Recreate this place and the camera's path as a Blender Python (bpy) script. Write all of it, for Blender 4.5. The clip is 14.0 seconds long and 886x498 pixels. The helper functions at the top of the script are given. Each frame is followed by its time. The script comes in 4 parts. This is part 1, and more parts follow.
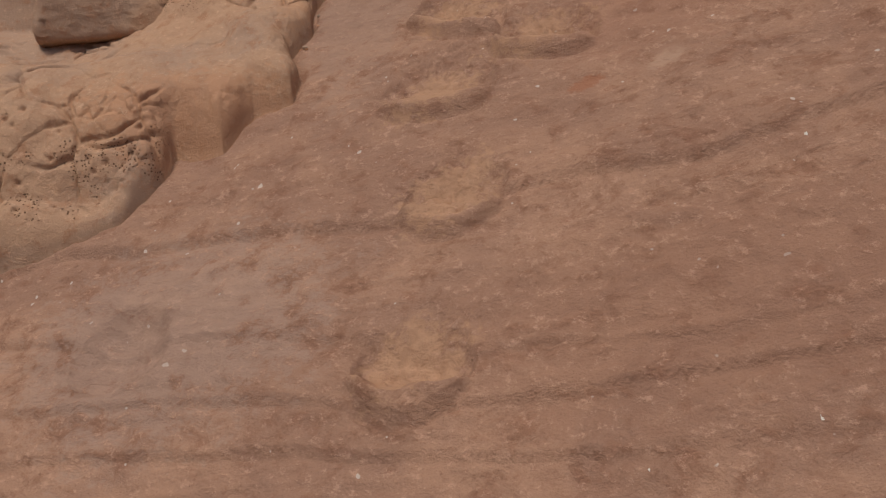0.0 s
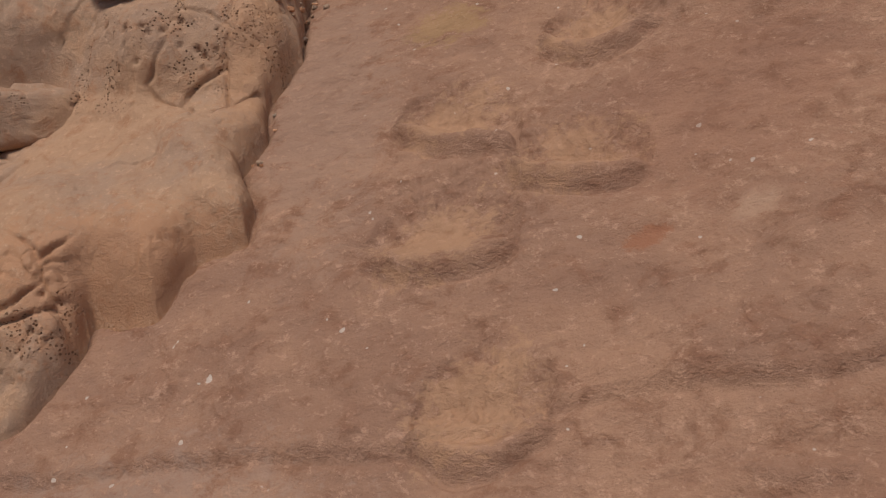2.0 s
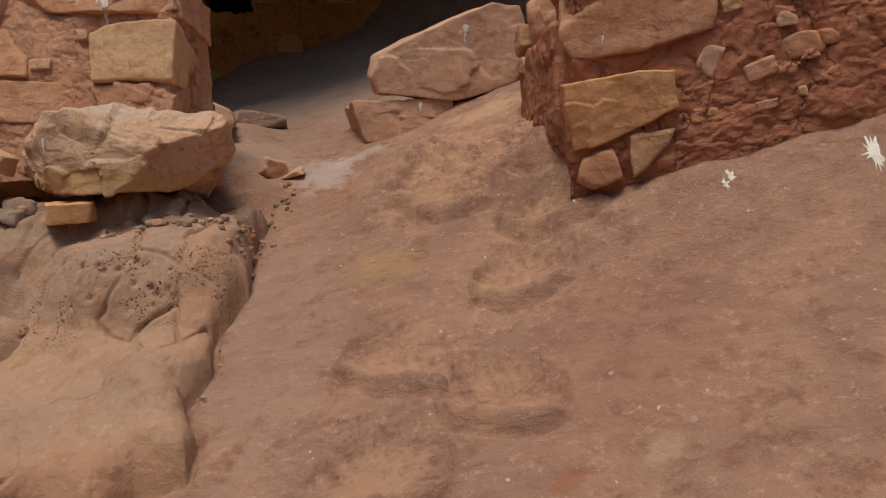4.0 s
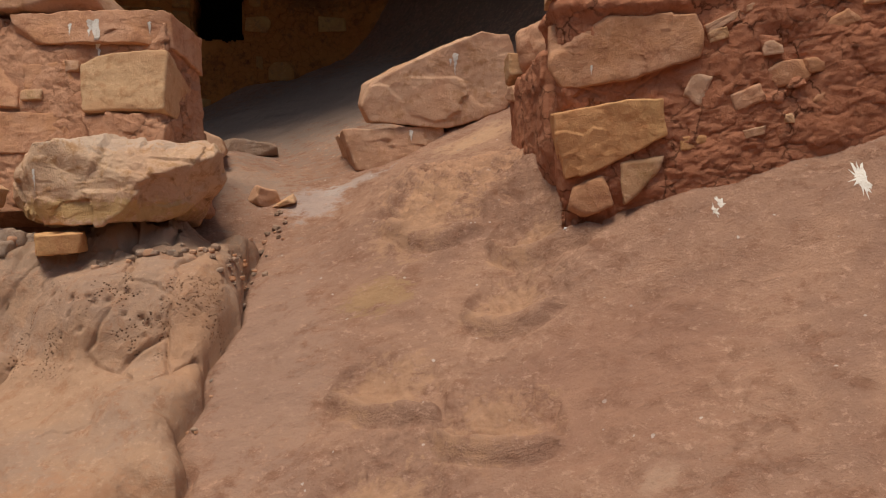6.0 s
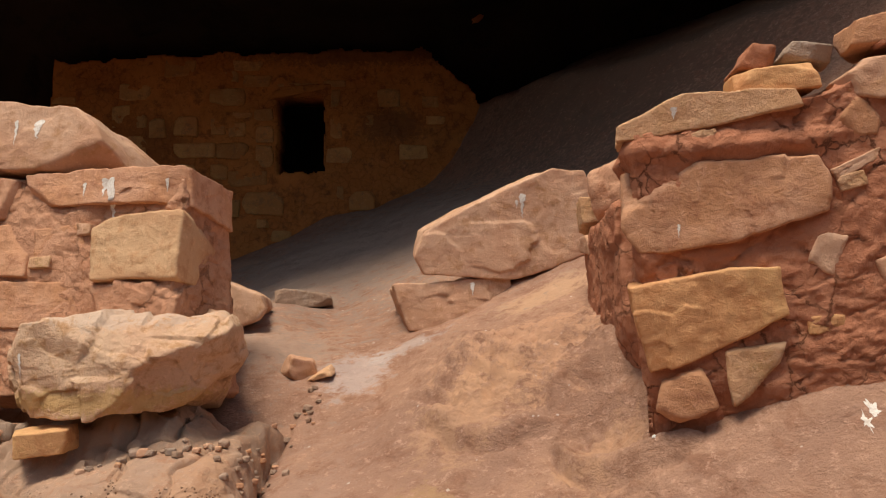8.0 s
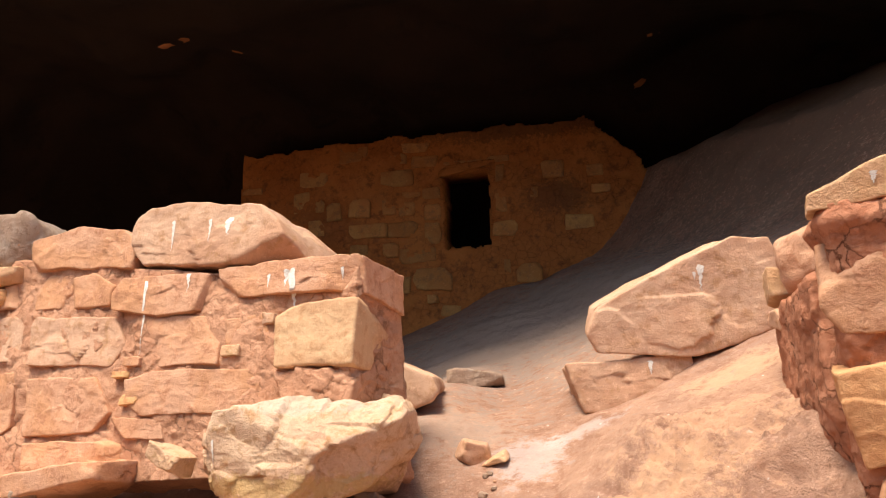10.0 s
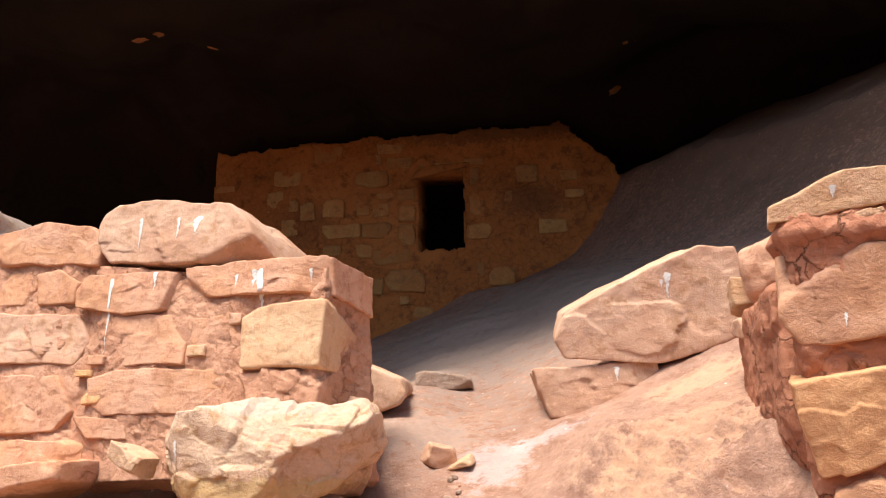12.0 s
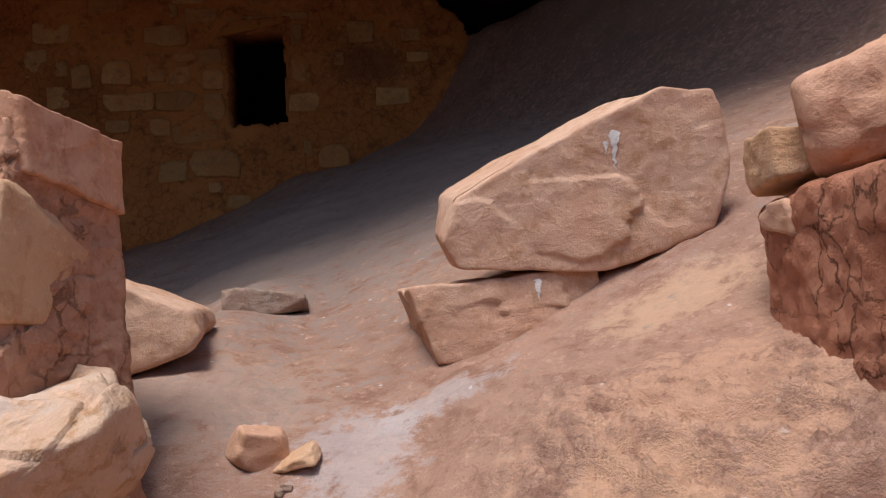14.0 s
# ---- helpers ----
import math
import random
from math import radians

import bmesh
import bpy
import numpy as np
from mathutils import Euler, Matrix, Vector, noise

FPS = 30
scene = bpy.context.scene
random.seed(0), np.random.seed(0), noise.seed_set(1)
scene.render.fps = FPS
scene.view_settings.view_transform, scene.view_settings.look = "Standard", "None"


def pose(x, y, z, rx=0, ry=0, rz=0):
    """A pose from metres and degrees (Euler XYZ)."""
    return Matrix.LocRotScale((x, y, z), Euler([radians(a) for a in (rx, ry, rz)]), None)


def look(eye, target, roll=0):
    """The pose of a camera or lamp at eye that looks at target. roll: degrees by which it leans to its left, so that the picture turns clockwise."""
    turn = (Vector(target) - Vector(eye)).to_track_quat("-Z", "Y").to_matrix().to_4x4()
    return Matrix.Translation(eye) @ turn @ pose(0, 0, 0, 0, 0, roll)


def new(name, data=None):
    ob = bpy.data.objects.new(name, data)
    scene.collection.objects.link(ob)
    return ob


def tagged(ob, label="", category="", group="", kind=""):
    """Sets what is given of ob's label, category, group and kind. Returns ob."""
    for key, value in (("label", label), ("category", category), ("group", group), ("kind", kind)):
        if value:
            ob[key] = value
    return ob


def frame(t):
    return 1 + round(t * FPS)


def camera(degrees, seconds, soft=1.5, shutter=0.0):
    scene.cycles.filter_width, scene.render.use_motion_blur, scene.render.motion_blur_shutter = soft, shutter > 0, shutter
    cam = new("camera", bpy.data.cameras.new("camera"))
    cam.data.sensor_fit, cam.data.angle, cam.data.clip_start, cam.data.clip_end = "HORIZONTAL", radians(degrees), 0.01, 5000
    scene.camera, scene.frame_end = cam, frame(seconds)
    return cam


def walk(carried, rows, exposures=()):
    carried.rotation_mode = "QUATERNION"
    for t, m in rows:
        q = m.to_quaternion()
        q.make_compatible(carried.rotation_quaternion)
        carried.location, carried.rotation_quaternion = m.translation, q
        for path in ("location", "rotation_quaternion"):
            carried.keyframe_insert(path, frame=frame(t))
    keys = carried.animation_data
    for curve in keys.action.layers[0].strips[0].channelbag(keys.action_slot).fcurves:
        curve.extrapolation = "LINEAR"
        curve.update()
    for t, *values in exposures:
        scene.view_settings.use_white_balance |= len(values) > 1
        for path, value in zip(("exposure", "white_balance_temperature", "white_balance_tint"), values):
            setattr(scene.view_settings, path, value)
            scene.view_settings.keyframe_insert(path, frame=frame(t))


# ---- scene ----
cam = camera(59.7, 14.0, soft=1.1)
PATH = [
    (0, (0.147, -0.080, 1.557), (0.084, 1.839, 0.996), 0.48),
    (0.5, (0.129, 0.138, 1.672), (0.031, 2.061, 1.132), -1.14),
    (1, (0.091, 0.326, 1.767), (-0.042, 2.239, 1.200), -1.63),
    (1.5, (0.040, 0.487, 1.795), (0.002, 2.398, 1.205), -1.59),
    (2, (0.016, 0.572, 1.823), (0.062, 2.489, 1.256), -1.31),
    (2.5, (0.009, 0.576, 1.859), (0.159, 2.511, 1.377), -0.47),
    (3, (0.006, 0.538, 1.904), (0.233, 2.495, 1.556), -0.15),
    (3.5, (0.001, 0.485, 1.945), (0.241, 2.460, 1.735), -0.00),
    (4, (-0.001, 0.438, 1.970), (0.229, 2.423, 1.887), -0.12),
    (4.2, (-0.008, 0.420, 1.977), (0.215, 2.407, 1.938), -0.03),
    (6.3, (-0.002, 0.447, 1.984), (0.258, 2.430, 1.973), -0.44),
    (6.5, (0.001, 0.470, 2.001), (0.264, 2.453, 2.002), -0.34),
    (7, (0.036, 0.587, 2.041), (0.300, 2.568, 2.110), -0.34),
    (7.5, (0.144, 0.783, 2.151), (0.263, 2.771, 2.332), -1.29),
    (8, (0.184, 0.900, 2.204), (0.182, 2.881, 2.472), -0.86),
    (8.5, (0.206, 0.952, 2.228), (0.051, 2.916, 2.574), -0.54),
    (9, (0.194, 0.955, 2.242), (-0.085, 2.893, 2.647), -0.54),
    (9.2, (0.178, 0.952, 2.236), (-0.140, 2.879, 2.667), -0.64),
    (11.3, (0.188, 0.910, 2.277), (-0.285, 2.800, 2.728), -0.60),
    (11.5, (0.192, 0.911, 2.272), (-0.253, 2.807, 2.725), -0.58),
    (12, (0.198, 0.931, 2.256), (-0.164, 2.846, 2.706), -0.15),
    (12.5, (0.136, 1.046, 2.264), (-0.246, 2.980, 2.601), -3.51),
    (13, (-0.024, 1.408, 2.280), (-0.298, 3.378, 2.491), -1.81),
    (13.5, (-0.067, 1.675, 2.376), (-0.117, 3.667, 2.545), -5.68),
    (14, (0.013, 2.020, 2.416), (0.085, 4.013, 2.563), -3.29),
]
EXPOSURES = ((0, 0.08, 7300, 10), (4.0, 0.15, 7500, 10), (6.5, 0.38, 7900, 10), (8.0, 0.75, 8000, 10), (9.0, 1.25, 8000, 10), (11.5, 1.75, 7100, 10), (12.5, 1.55, 6800, 10), (13.0, 1.22, 6600, 10), (14, 0.82, 6200, 10))
ROOF_LIP = 3.75
FLAKES = ((-3.58, 6.70, 0.13), (-3.10, 6.95, 0.06), (0.66, 7.35, 0.07), (0.57, 8.35, 0.06), (-5.4, 9.3, 0.13))
walk(cam, [(t, look(eye, target, roll)) for t, eye, target, roll in PATH], EXPOSURES)

# ---- world and light: a veiled sun and sky over the canyon ----
SUN_EL, SUN_AZ = 67.0, 210.0         # high over the canyon, veiled
world = bpy.data.worlds.new("sky")
scene.world = world
world.use_nodes = True
wn, wl = world.node_tree.nodes, world.node_tree.links
sky = wn.new("ShaderNodeTexSky")
sky.sky_type, sky.sun_disc = "NISHITA", False
sky.sun_elevation, sky.sun_rotation = radians(SUN_EL), radians(SUN_AZ)
sky.dust_density, sky.air_density = 2.0, 1.0
wl.new(sky.outputs[0], wn["Background"].inputs[0])
wn["Background"].inputs[1].default_value = 0.085
sun = new("sun", bpy.data.lights.new("sun", "SUN"))
sun.data.energy, sun.data.angle, sun.data.color = 2.0, radians(22), (1.0, 0.95, 0.89)
sx, sy, sz = math.sin(radians(SUN_AZ)) * math.cos(radians(SUN_EL)), math.cos(radians(SUN_AZ)) * math.cos(radians(SUN_EL)), math.sin(radians(SUN_EL))
sun.matrix_world = look((20 * sx, 20 * sy, 20 * sz), (0, 0, 0))


# ---- noise and shaping ----
def lattice(i, j, k, seed):
    h = (i * 374761393 + j * 668265263 + k * 1274126177 + seed * 974634777) & 0xFFFFFFFF
    h = ((h ^ (h >> 13)) * 1274126177) & 0xFFFFFFFF
    h = ((h ^ (h >> 16)) * 2246822519) & 0xFFFFFFFF
    return ((h ^ (h >> 15)) & 0xFFFFFF) / 8388607.5 - 1.0


def vnoise(p, seed=0):
    """Smooth noise in -1..1 at the points p, one cell a unit."""
    f = np.floor(p)
    q = p - f
    i = f.astype(np.int64)
    q = q * q * q * (q * (q * 6 - 15) + 10)
    out = 0.0
    for dx in (0, 1):
        for dy in (0, 1):
            for dz in (0, 1):
                w = (q[..., 0] if dx else 1 - q[..., 0]) * (q[..., 1] if dy else 1 - q[..., 1]) * (q[..., 2] if dz else 1 - q[..., 2])
                out = out + w * lattice(i[..., 0] + dx, i[..., 1] + dy, i[..., 2] + dz, seed)
    return out


def fbm(p, size, octaves=4, seed=0, rough=0.5):
    out, amp, s = 0.0, 1.0, 1.0 / size
    for o in range(octaves):
        out = out + amp * vnoise(p * s + 17.3 * o, seed + o)
        amp, s = amp * rough, s * 2.03
    return out


def worley(p, size, seed):
    """Cells of about that size: distance to the nearest and second seed, and a random value a cell, -1..1."""
    q = p / size
    i = np.floor(q).astype(np.int64)
    d1, d2, val = np.full(q.shape[:-1], 9.0), np.full(q.shape[:-1], 9.0), np.zeros(q.shape[:-1])
    for dx in (-1, 0, 1):
        for dy in (-1, 0, 1):
            for dz in (-1, 0, 1):
                c = i + (dx, dy, dz)
                s = np.stack([lattice(c[..., 0], c[..., 1], c[..., 2], seed + k) for k in (1, 2, 3)], -1)
                d = np.linalg.norm(q - c - 0.5 - 0.42 * s, axis=-1)
                val = np.where(d < d1, s[..., 0], val)
                d2 = np.minimum(d2, np.maximum(d, d1))
                d1 = np.minimum(d1, d)
    return d1, d2, val


def wander(p, size, seed):
    return np.stack([vnoise(p / size + 7.7 * k, seed + k) for k in range(3)], -1)


def sstep(a, b, x):
    t = np.clip((x - a) / (b - a), 0, 1)
    return t * t * (3 - 2 * t)


def mesh_of(name, verts, faces, mat, smooth=True):
    me = bpy.data.meshes.new(name)
    me.from_pydata(np.asarray(verts).tolist(), [], np.asarray(faces).tolist() if not isinstance(faces, list) else faces)
    me.materials.append(mat)
    me.polygons.foreach_set("use_smooth", [smooth] * len(me.polygons))
    me.update()
    return me


def part(name, me, parent=None, label="", m=None):
    ob = new(name, me)
    if m is not None:
        ob.matrix_world = m
    if parent is not None:
        ob.parent = parent
        if m is not None:
            ob.matrix_world = m
            ob.matrix_parent_inverse = parent.matrix_basis.inverted()
            ob.matrix_basis = m
    return tagged(ob, label)


def grid_faces(nx, ny, keep=None):
    k = np.arange(nx * ny).reshape(ny, nx)
    f = np.stack([k[:-1, :-1], k[:-1, 1:], k[1:, 1:], k[1:, :-1]], -1)
    return f[keep] if keep is not None else f.reshape(-1, 4)


CUBES = {}


def cube_grid(n):
    """Points of a cube of n x n cells a side, welded, on the surface of the box -1..1."""
    if n not in CUBES:
        key, pts, faces = {}, [], []
        for axis in range(3):
            for s in (-1, 1):
                ids = np.zeros((n + 1, n + 1), int)
                for a in range(n + 1):
                    for b in range(n + 1):
                        c = [0, 0, 0]
                        c[axis], c[(axis + 1) % 3], c[(axis + 2) % 3] = s * n, 2 * a - n, 2 * b - n
                        c = tuple(c)
                        if c not in key:
                            key[c] = len(pts)
                            pts.append([v / n for v in c])
                        ids[a, b] = key[c]
                for a in range(n):
                    for b in range(n):
                        q = [ids[a, b], ids[a + 1, b], ids[a + 1, b + 1], ids[a, b + 1]]
                        faces.append([int(v) for v in (q if s > 0 else q[::-1])])
        CUBES[n] = (np.array(pts, float), faces)
    return CUBES[n]


def rock_mesh(name, size, mat, seed, outline=None, n=27, sharp=46, chips=7, chip=0.14, rough=0.05, grain=0.5, tilt=0.10, batter=0.0, cells=40, facet=0.40):
    """A broken stone of that size (x along, y deep, z up) about its middle: the hull of its main faces with some corners knocked off,
    softened edges, and a lumpy skin. outline: corners (x, z) of its front, within the size, in turn."""
    rnd = np.random.RandomState(seed)
    h = np.array(size) / 2
    planes = []
    if outline is None:
        for axis in (0, 2):
            for s in (-1, 1):
                v = rnd.normal(0, tilt, 3)
                v[axis] = s
                planes.append((v / np.linalg.norm(v) / 1.0, h[axis] * rnd.uniform(0.92, 1.0)))
    else:
        o = np.array(outline, float)
        mid = o.mean(0)
        for a, b in zip(o, np.roll(o, -1, 0)):
            e = b - a
            v = np.array([e[1], 0, -e[0]])
            v /= np.linalg.norm(v)
            d = v[0] * a[0] + v[2] * a[1]
            if d < 0:
                v, d = -v, -d
            v = v + np.array([0, rnd.normal(0, tilt * 0.6), 0])
            planes.append((v, max(d, 0.004)))
    for s in (-1, 1):
        v = np.array([rnd.normal(0, tilt * 0.5), s, rnd.normal(0, tilt * 0.5) + (batter if s < 0 else 0)])
        planes.append((v / np.linalg.norm(v), h[1]))
    for _ in range(chips):
        sg = rnd.choice([-1, 1], 3) * rnd.uniform(0.15, 1.0, 3)
        v = sg / np.linalg.norm(sg)
        reach = (np.abs(v) * h).sum()
        planes.append((v, reach * (1 - chip * rnd.uniform(0.5, 1.6)) * 0.9))
    cube, faces = cube_grid(n)
    q = cube * h
    acc = 0.0
    for v, d in planes:
        acc = acc + np.clip(q @ v / d, 0, None) ** sharp
    p = q / acc[:, None] ** (1.0 / sharp)
    m = min(size)
    nrm = p / h ** 2
    nrm /= np.linalg.norm(nrm, axis=1)[:, None] + 1e-9
    off = rnd.uniform(-50, 50, 3)
    lump = fbm(p + off, 0.35 * m + 0.04, 3, seed)
    step = np.round(lump * 2.2 + 0.4 * vnoise((p + off) * 18, seed + 3)) / 2.2
    skin = np.abs(fbm(p + off, 0.055, 4, seed + 9))
    if cells:
        seedp = p[rnd.choice(len(p), min(cells, len(p)), replace=False)] + rnd.normal(0, 0.01 * m, (min(cells, len(p)), 3))
        warp = p + 0.10 * m ** 0.5 * 0.4 * np.stack([vnoise((p + off) * 14 + 3 * k, seed + 20 + k) for k in range(3)], -1)
        near = ((warp[:, None, :] - seedp[None]) ** 2).sum(-1).argmin(1)
        slant = rnd.normal(0, 0.11, (len(seedp), 3))
        p = p + nrm * (facet * (((p - seedp[near]) * slant[near]).sum(1) + rnd.normal(0, 0.028 * m ** 0.5 * 0.35, len(seedp))[near]))[:, None]
    p = p + min(1.0, m / 0.12) * (0.005 * wander(p + off, 0.11, seed + 40) + 0.0014 * wander(p + off, 0.035, seed + 50))
    p = p + nrm * (rough * (0.16 * m ** 0.5 * (0.45 * lump + 0.55 * step) - 0.13 * grain * (skin - 0.4) * min(1.0, m / 0.12)))[:, None]
    return mesh_of(name, p, faces, mat)


# ---- materials ----
def sandstone(name, base, second, dark, size=0.12, strata=0.0, bump=0.5, speck=0.35, grit=0.18, flecks=0.0, rough=0.9, relief=(0.38, 0.10, 0.18), bedding=0.0, dirt=0.8, stain_shade=None, pits=0.0, cracks=0.0, streak=(1, 1, 1), vary=0.06):
    """Weathered stone: two tones in soft clouds, darker dirt, pale specks, fine relief; strata: bands of bedding, cracks: a mud-crack net."""
    mat = bpy.data.materials.new(name)
    mat.use_nodes = True
    nd, ln = mat.node_tree.nodes, mat.node_tree.links
    bs = nd["Principled BSDF"]
    bs.inputs["Roughness"].default_value = rough
    bs.inputs["Specular IOR Level"].default_value = 0.2
    geo = nd.new("ShaderNodeNewGeometry")
    mp = nd.new("ShaderNodeMapping")
    mp.inputs["Scale"].default_value = streak
    ln.new(geo.outputs["Position"], mp.inputs[0])
    info = nd.new("ShaderNodeObjectInfo")

    def tex(kind, scale, src=mp, **kw):
        t = nd.new(kind)
        t.inputs["Scale"].default_value = scale
        for k, v in kw.items():
            t.inputs[k].default_value = v
        ln.new(src.outputs[0], t.inputs["Vector"])
        return t

    def ramp(src, a, b):
        r = nd.new("ShaderNodeMapRange")
        r.inputs[1].default_value, r.inputs[2].default_value = a, b
        r.interpolation_type = "SMOOTHSTEP"
        ln.new(src, r.inputs[0])
        return r.outputs[0]

    def mix(fac, a, b, mode="MIX"):
        m = nd.new("ShaderNodeMix")
        m.data_type, m.blend_type = "RGBA", mode
        if isinstance(fac, float):
            m.inputs[0].default_value = fac
        else:
            ln.new(fac, m.inputs[0])
        for s, v in ((6, a), (7, b)):
            if isinstance(v, tuple):
                m.inputs[s].default_value = (*v, 1)
            else:
                ln.new(v, m.inputs[s])
        return m.outputs[2]

    def math_node(op, a, b):
        m = nd.new("ShaderNodeMath")
        m.operation = op
        for s, v in ((0, a), (1, b)):
            if isinstance(v, (int, float)):
                m.inputs[s].default_value = v
            else:
                ln.new(v, m.inputs[s])
        return m.outputs[0]

    big = tex("ShaderNodeTexNoise", 0.35 / size, Detail=5.0, Roughness=0.62, Distortion=0.5)
    mid = tex("ShaderNodeTexNoise", 2.2 / size, Detail=6.0, Roughness=0.7, Distortion=0.3)
    fine = tex("ShaderNodeTexNoise", 160.0, geo, Detail=4.0, Roughness=0.75)
    col = mix(ramp(big.outputs[0], 0.40, 0.60), base, second)
    blot = tex("ShaderNodeTexNoise", 1.1 / size, Detail=6.0, Roughness=0.72, Distortion=1.2)
    col = mix(math_node("MULTIPLY", ramp(blot.outputs[0], 0.52, 0.66), 0.55), col, tuple(0.5 * a + 0.5 * b for a, b in zip(second, dark)))
    col = mix(math_node("MULTIPLY", ramp(mid.outputs[0], 0.50, 0.66), dirt), col, dark)
    pale = tuple(min(1.0, c * 1.35 + 0.05) for c in base)
    spk = tex("ShaderNodeTexNoise", 5.5 / size, Detail=5.0, Roughness=0.8)
    col = mix(math_node("MULTIPLY", ramp(spk.outputs[0], 0.54, 0.66), speck), col, pale)
    col = mix(math_node("MULTIPLY", ramp(fine.outputs[0], 0.56, 0.72), grit), col, tuple(0.55 * c for c in dark))
    col = mix(math_node("MULTIPLY", ramp(fine.outputs[0], 0.42, 0.28), 0.6 * grit + 0.3 * speck), col, pale)
    height = math_node("ADD", math_node("MULTIPLY", mid.outputs[0], relief[0]), math_node("MULTIPLY", fine.outputs[0], relief[1]))
    height = math_node("ADD", height, math_node("MULTIPLY", spk.outputs[0], relief[2]))
    if flecks:
        fl = tex("ShaderNodeTexNoise", 34.0, geo, Detail=1.0, Roughness=0.4)
        col = mix(math_node("MULTIPLY", ramp(fl.outputs[0], 0.775, 0.80), flecks), col, (0.72, 0.66, 0.62))
        scr = tex("ShaderNodeTexNoise", 9.0, mp, Detail=7.0, Roughness=0.78, Distortion=1.6)
        thin = math_node("SUBTRACT", 1.0, ramp(math_node("ABSOLUTE", math_node("SUBTRACT", scr.outputs[0], 0.5), 0.0), 0.004, 0.018))
        thin = math_node("MULTIPLY", thin, ramp(mid.outputs[0], 0.45, 0.6))
        col = mix(math_node("MULTIPLY", thin, 0.10 * flecks), col, tuple(0.6 * c for c in dark))
        height = math_node("SUBTRACT", height, math_node("MULTIPLY", thin, 0.05 * flecks))
    if strata:
        flat = nd.new("ShaderNodeMapping")
        flat.inputs["Scale"].default_value = (0.12, 0.12, 1.0)
        flat.inputs["Rotation"].default_value = (0.05, 0.08, 0.0)
        ln.new(geo.outputs["Position"], flat.inputs[0])
        bed = tex("ShaderNodeTexNoise", 55.0, flat, Detail=5.0, Roughness=0.65, Distortion=0.6)
        col = mix(math_node("MULTIPLY", ramp(bed.outputs[0], 0.5, 0.68), strata * 1.6), col, dark)
        height = math_node("ADD", height, math_node("MULTIPLY", bed.outputs[0], strata * 0.8))
    if bedding:
        lie = nd.new("ShaderNodeMapping")
        lie.inputs["Scale"].default_value = (0.07, 1.0, 0.25)
        lie.inputs["Rotation"].default_value = (0.0, 0.0, 0.21)
        ln.new(geo.outputs["Position"], lie.inputs[0])
        for freq, amount in ((9.0, 1.0), (34.0, 0.7)):
            bed = tex("ShaderNodeTexNoise", freq, lie, Detail=4.0, Roughness=0.6, Distortion=0.35)
            col = mix(math_node("MULTIPLY", ramp(bed.outputs[0], 0.52, 0.66), bedding * amount), col, dark)
            col = mix(math_node("MULTIPLY", ramp(bed.outputs[0], 0.46, 0.34), 0.6 * bedding * amount), col, pale)
            height = math_node("ADD", height, math_node("MULTIPLY", bed.outputs[0], bedding * amount))
    if cracks:
        warp = mix(0.05, mp.outputs[0], mid.outputs[1], "ADD")
        vor = nd.new("ShaderNodeTexVoronoi")
        vor.feature = "DISTANCE_TO_EDGE"
        vor.inputs["Scale"].default_value = 13.0
        ln.new(warp, vor.inputs["Vector"])
        gate = ramp(big.outputs[0], 0.45, 0.58)
        line = math_node("MULTIPLY", math_node("SUBTRACT", 1.0, ramp(vor.outputs[0], 0.0, 0.035)), gate)
        height = math_node("SUBTRACT", height, math_node("MULTIPLY", line, cracks))
        col = mix(math_node("MULTIPLY", line, min(0.8, 1.1 * cracks)), col, tuple(c * 0.55 for c in dark))
    if pits:
        vor = tex("ShaderNodeTexVoronoi", 95.0, geo)
        gate = ramp(tex("ShaderNodeTexNoise", 9.0, geo, Detail=3.0).outputs[0], 0.53, 0.60)
        band = None
        for (cx, cy, cz), (rx, ry, rz) in (((-0.80, 2.86, 1.76), (0.55, 0.14, 0.20)), ((-1.05, 2.18, 1.12), (0.40, 0.20, 0.20))):
            d = nd.new("ShaderNodeVectorMath")
            d.operation = "SUBTRACT"
            ln.new(geo.outputs["Position"], d.inputs[0])
            d.inputs[1].default_value = (cx, cy, cz)
            e = nd.new("ShaderNodeVectorMath")
            e.operation = "DIVIDE"
            ln.new(d.outputs[0], e.inputs[0])
            e.inputs[1].default_value = (rx, ry, rz)
            le = nd.new("ShaderNodeVectorMath")
            le.operation = "LENGTH"
            ln.new(e.outputs[0], le.inputs[0])
            inside_it = math_node("SUBTRACT", 1.0, ramp(le.outputs["Value"], 0.75, 1.1))
            band = inside_it if band is None else math_node("MAXIMUM", band, inside_it)
        gate = math_node("MULTIPLY", gate, band)
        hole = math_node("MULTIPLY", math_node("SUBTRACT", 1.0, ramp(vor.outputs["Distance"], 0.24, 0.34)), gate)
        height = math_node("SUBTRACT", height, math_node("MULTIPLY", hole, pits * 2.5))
        # the shade inside the pits is put into the colour
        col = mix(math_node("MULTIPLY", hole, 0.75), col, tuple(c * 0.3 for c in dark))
    # tinted patches: stains, and roof shade put into the colour
    for (cx, cy, cz), (rx, ry, rz), tint, strength in stain_shade or ():
        d = nd.new("ShaderNodeVectorMath")
        d.operation = "SUBTRACT"
        ln.new(geo.outputs["Position"], d.inputs[0])
        d.inputs[1].default_value = (cx, cy, cz)
        s = nd.new("ShaderNodeVectorMath")
        s.operation = "DIVIDE"
        ln.new(d.outputs[0], s.inputs[0])
        s.inputs[1].default_value = (rx, ry, rz)
        le = nd.new("ShaderNodeVectorMath")
        le.operation = "LENGTH"
        ln.new(s.outputs[0], le.inputs[0])
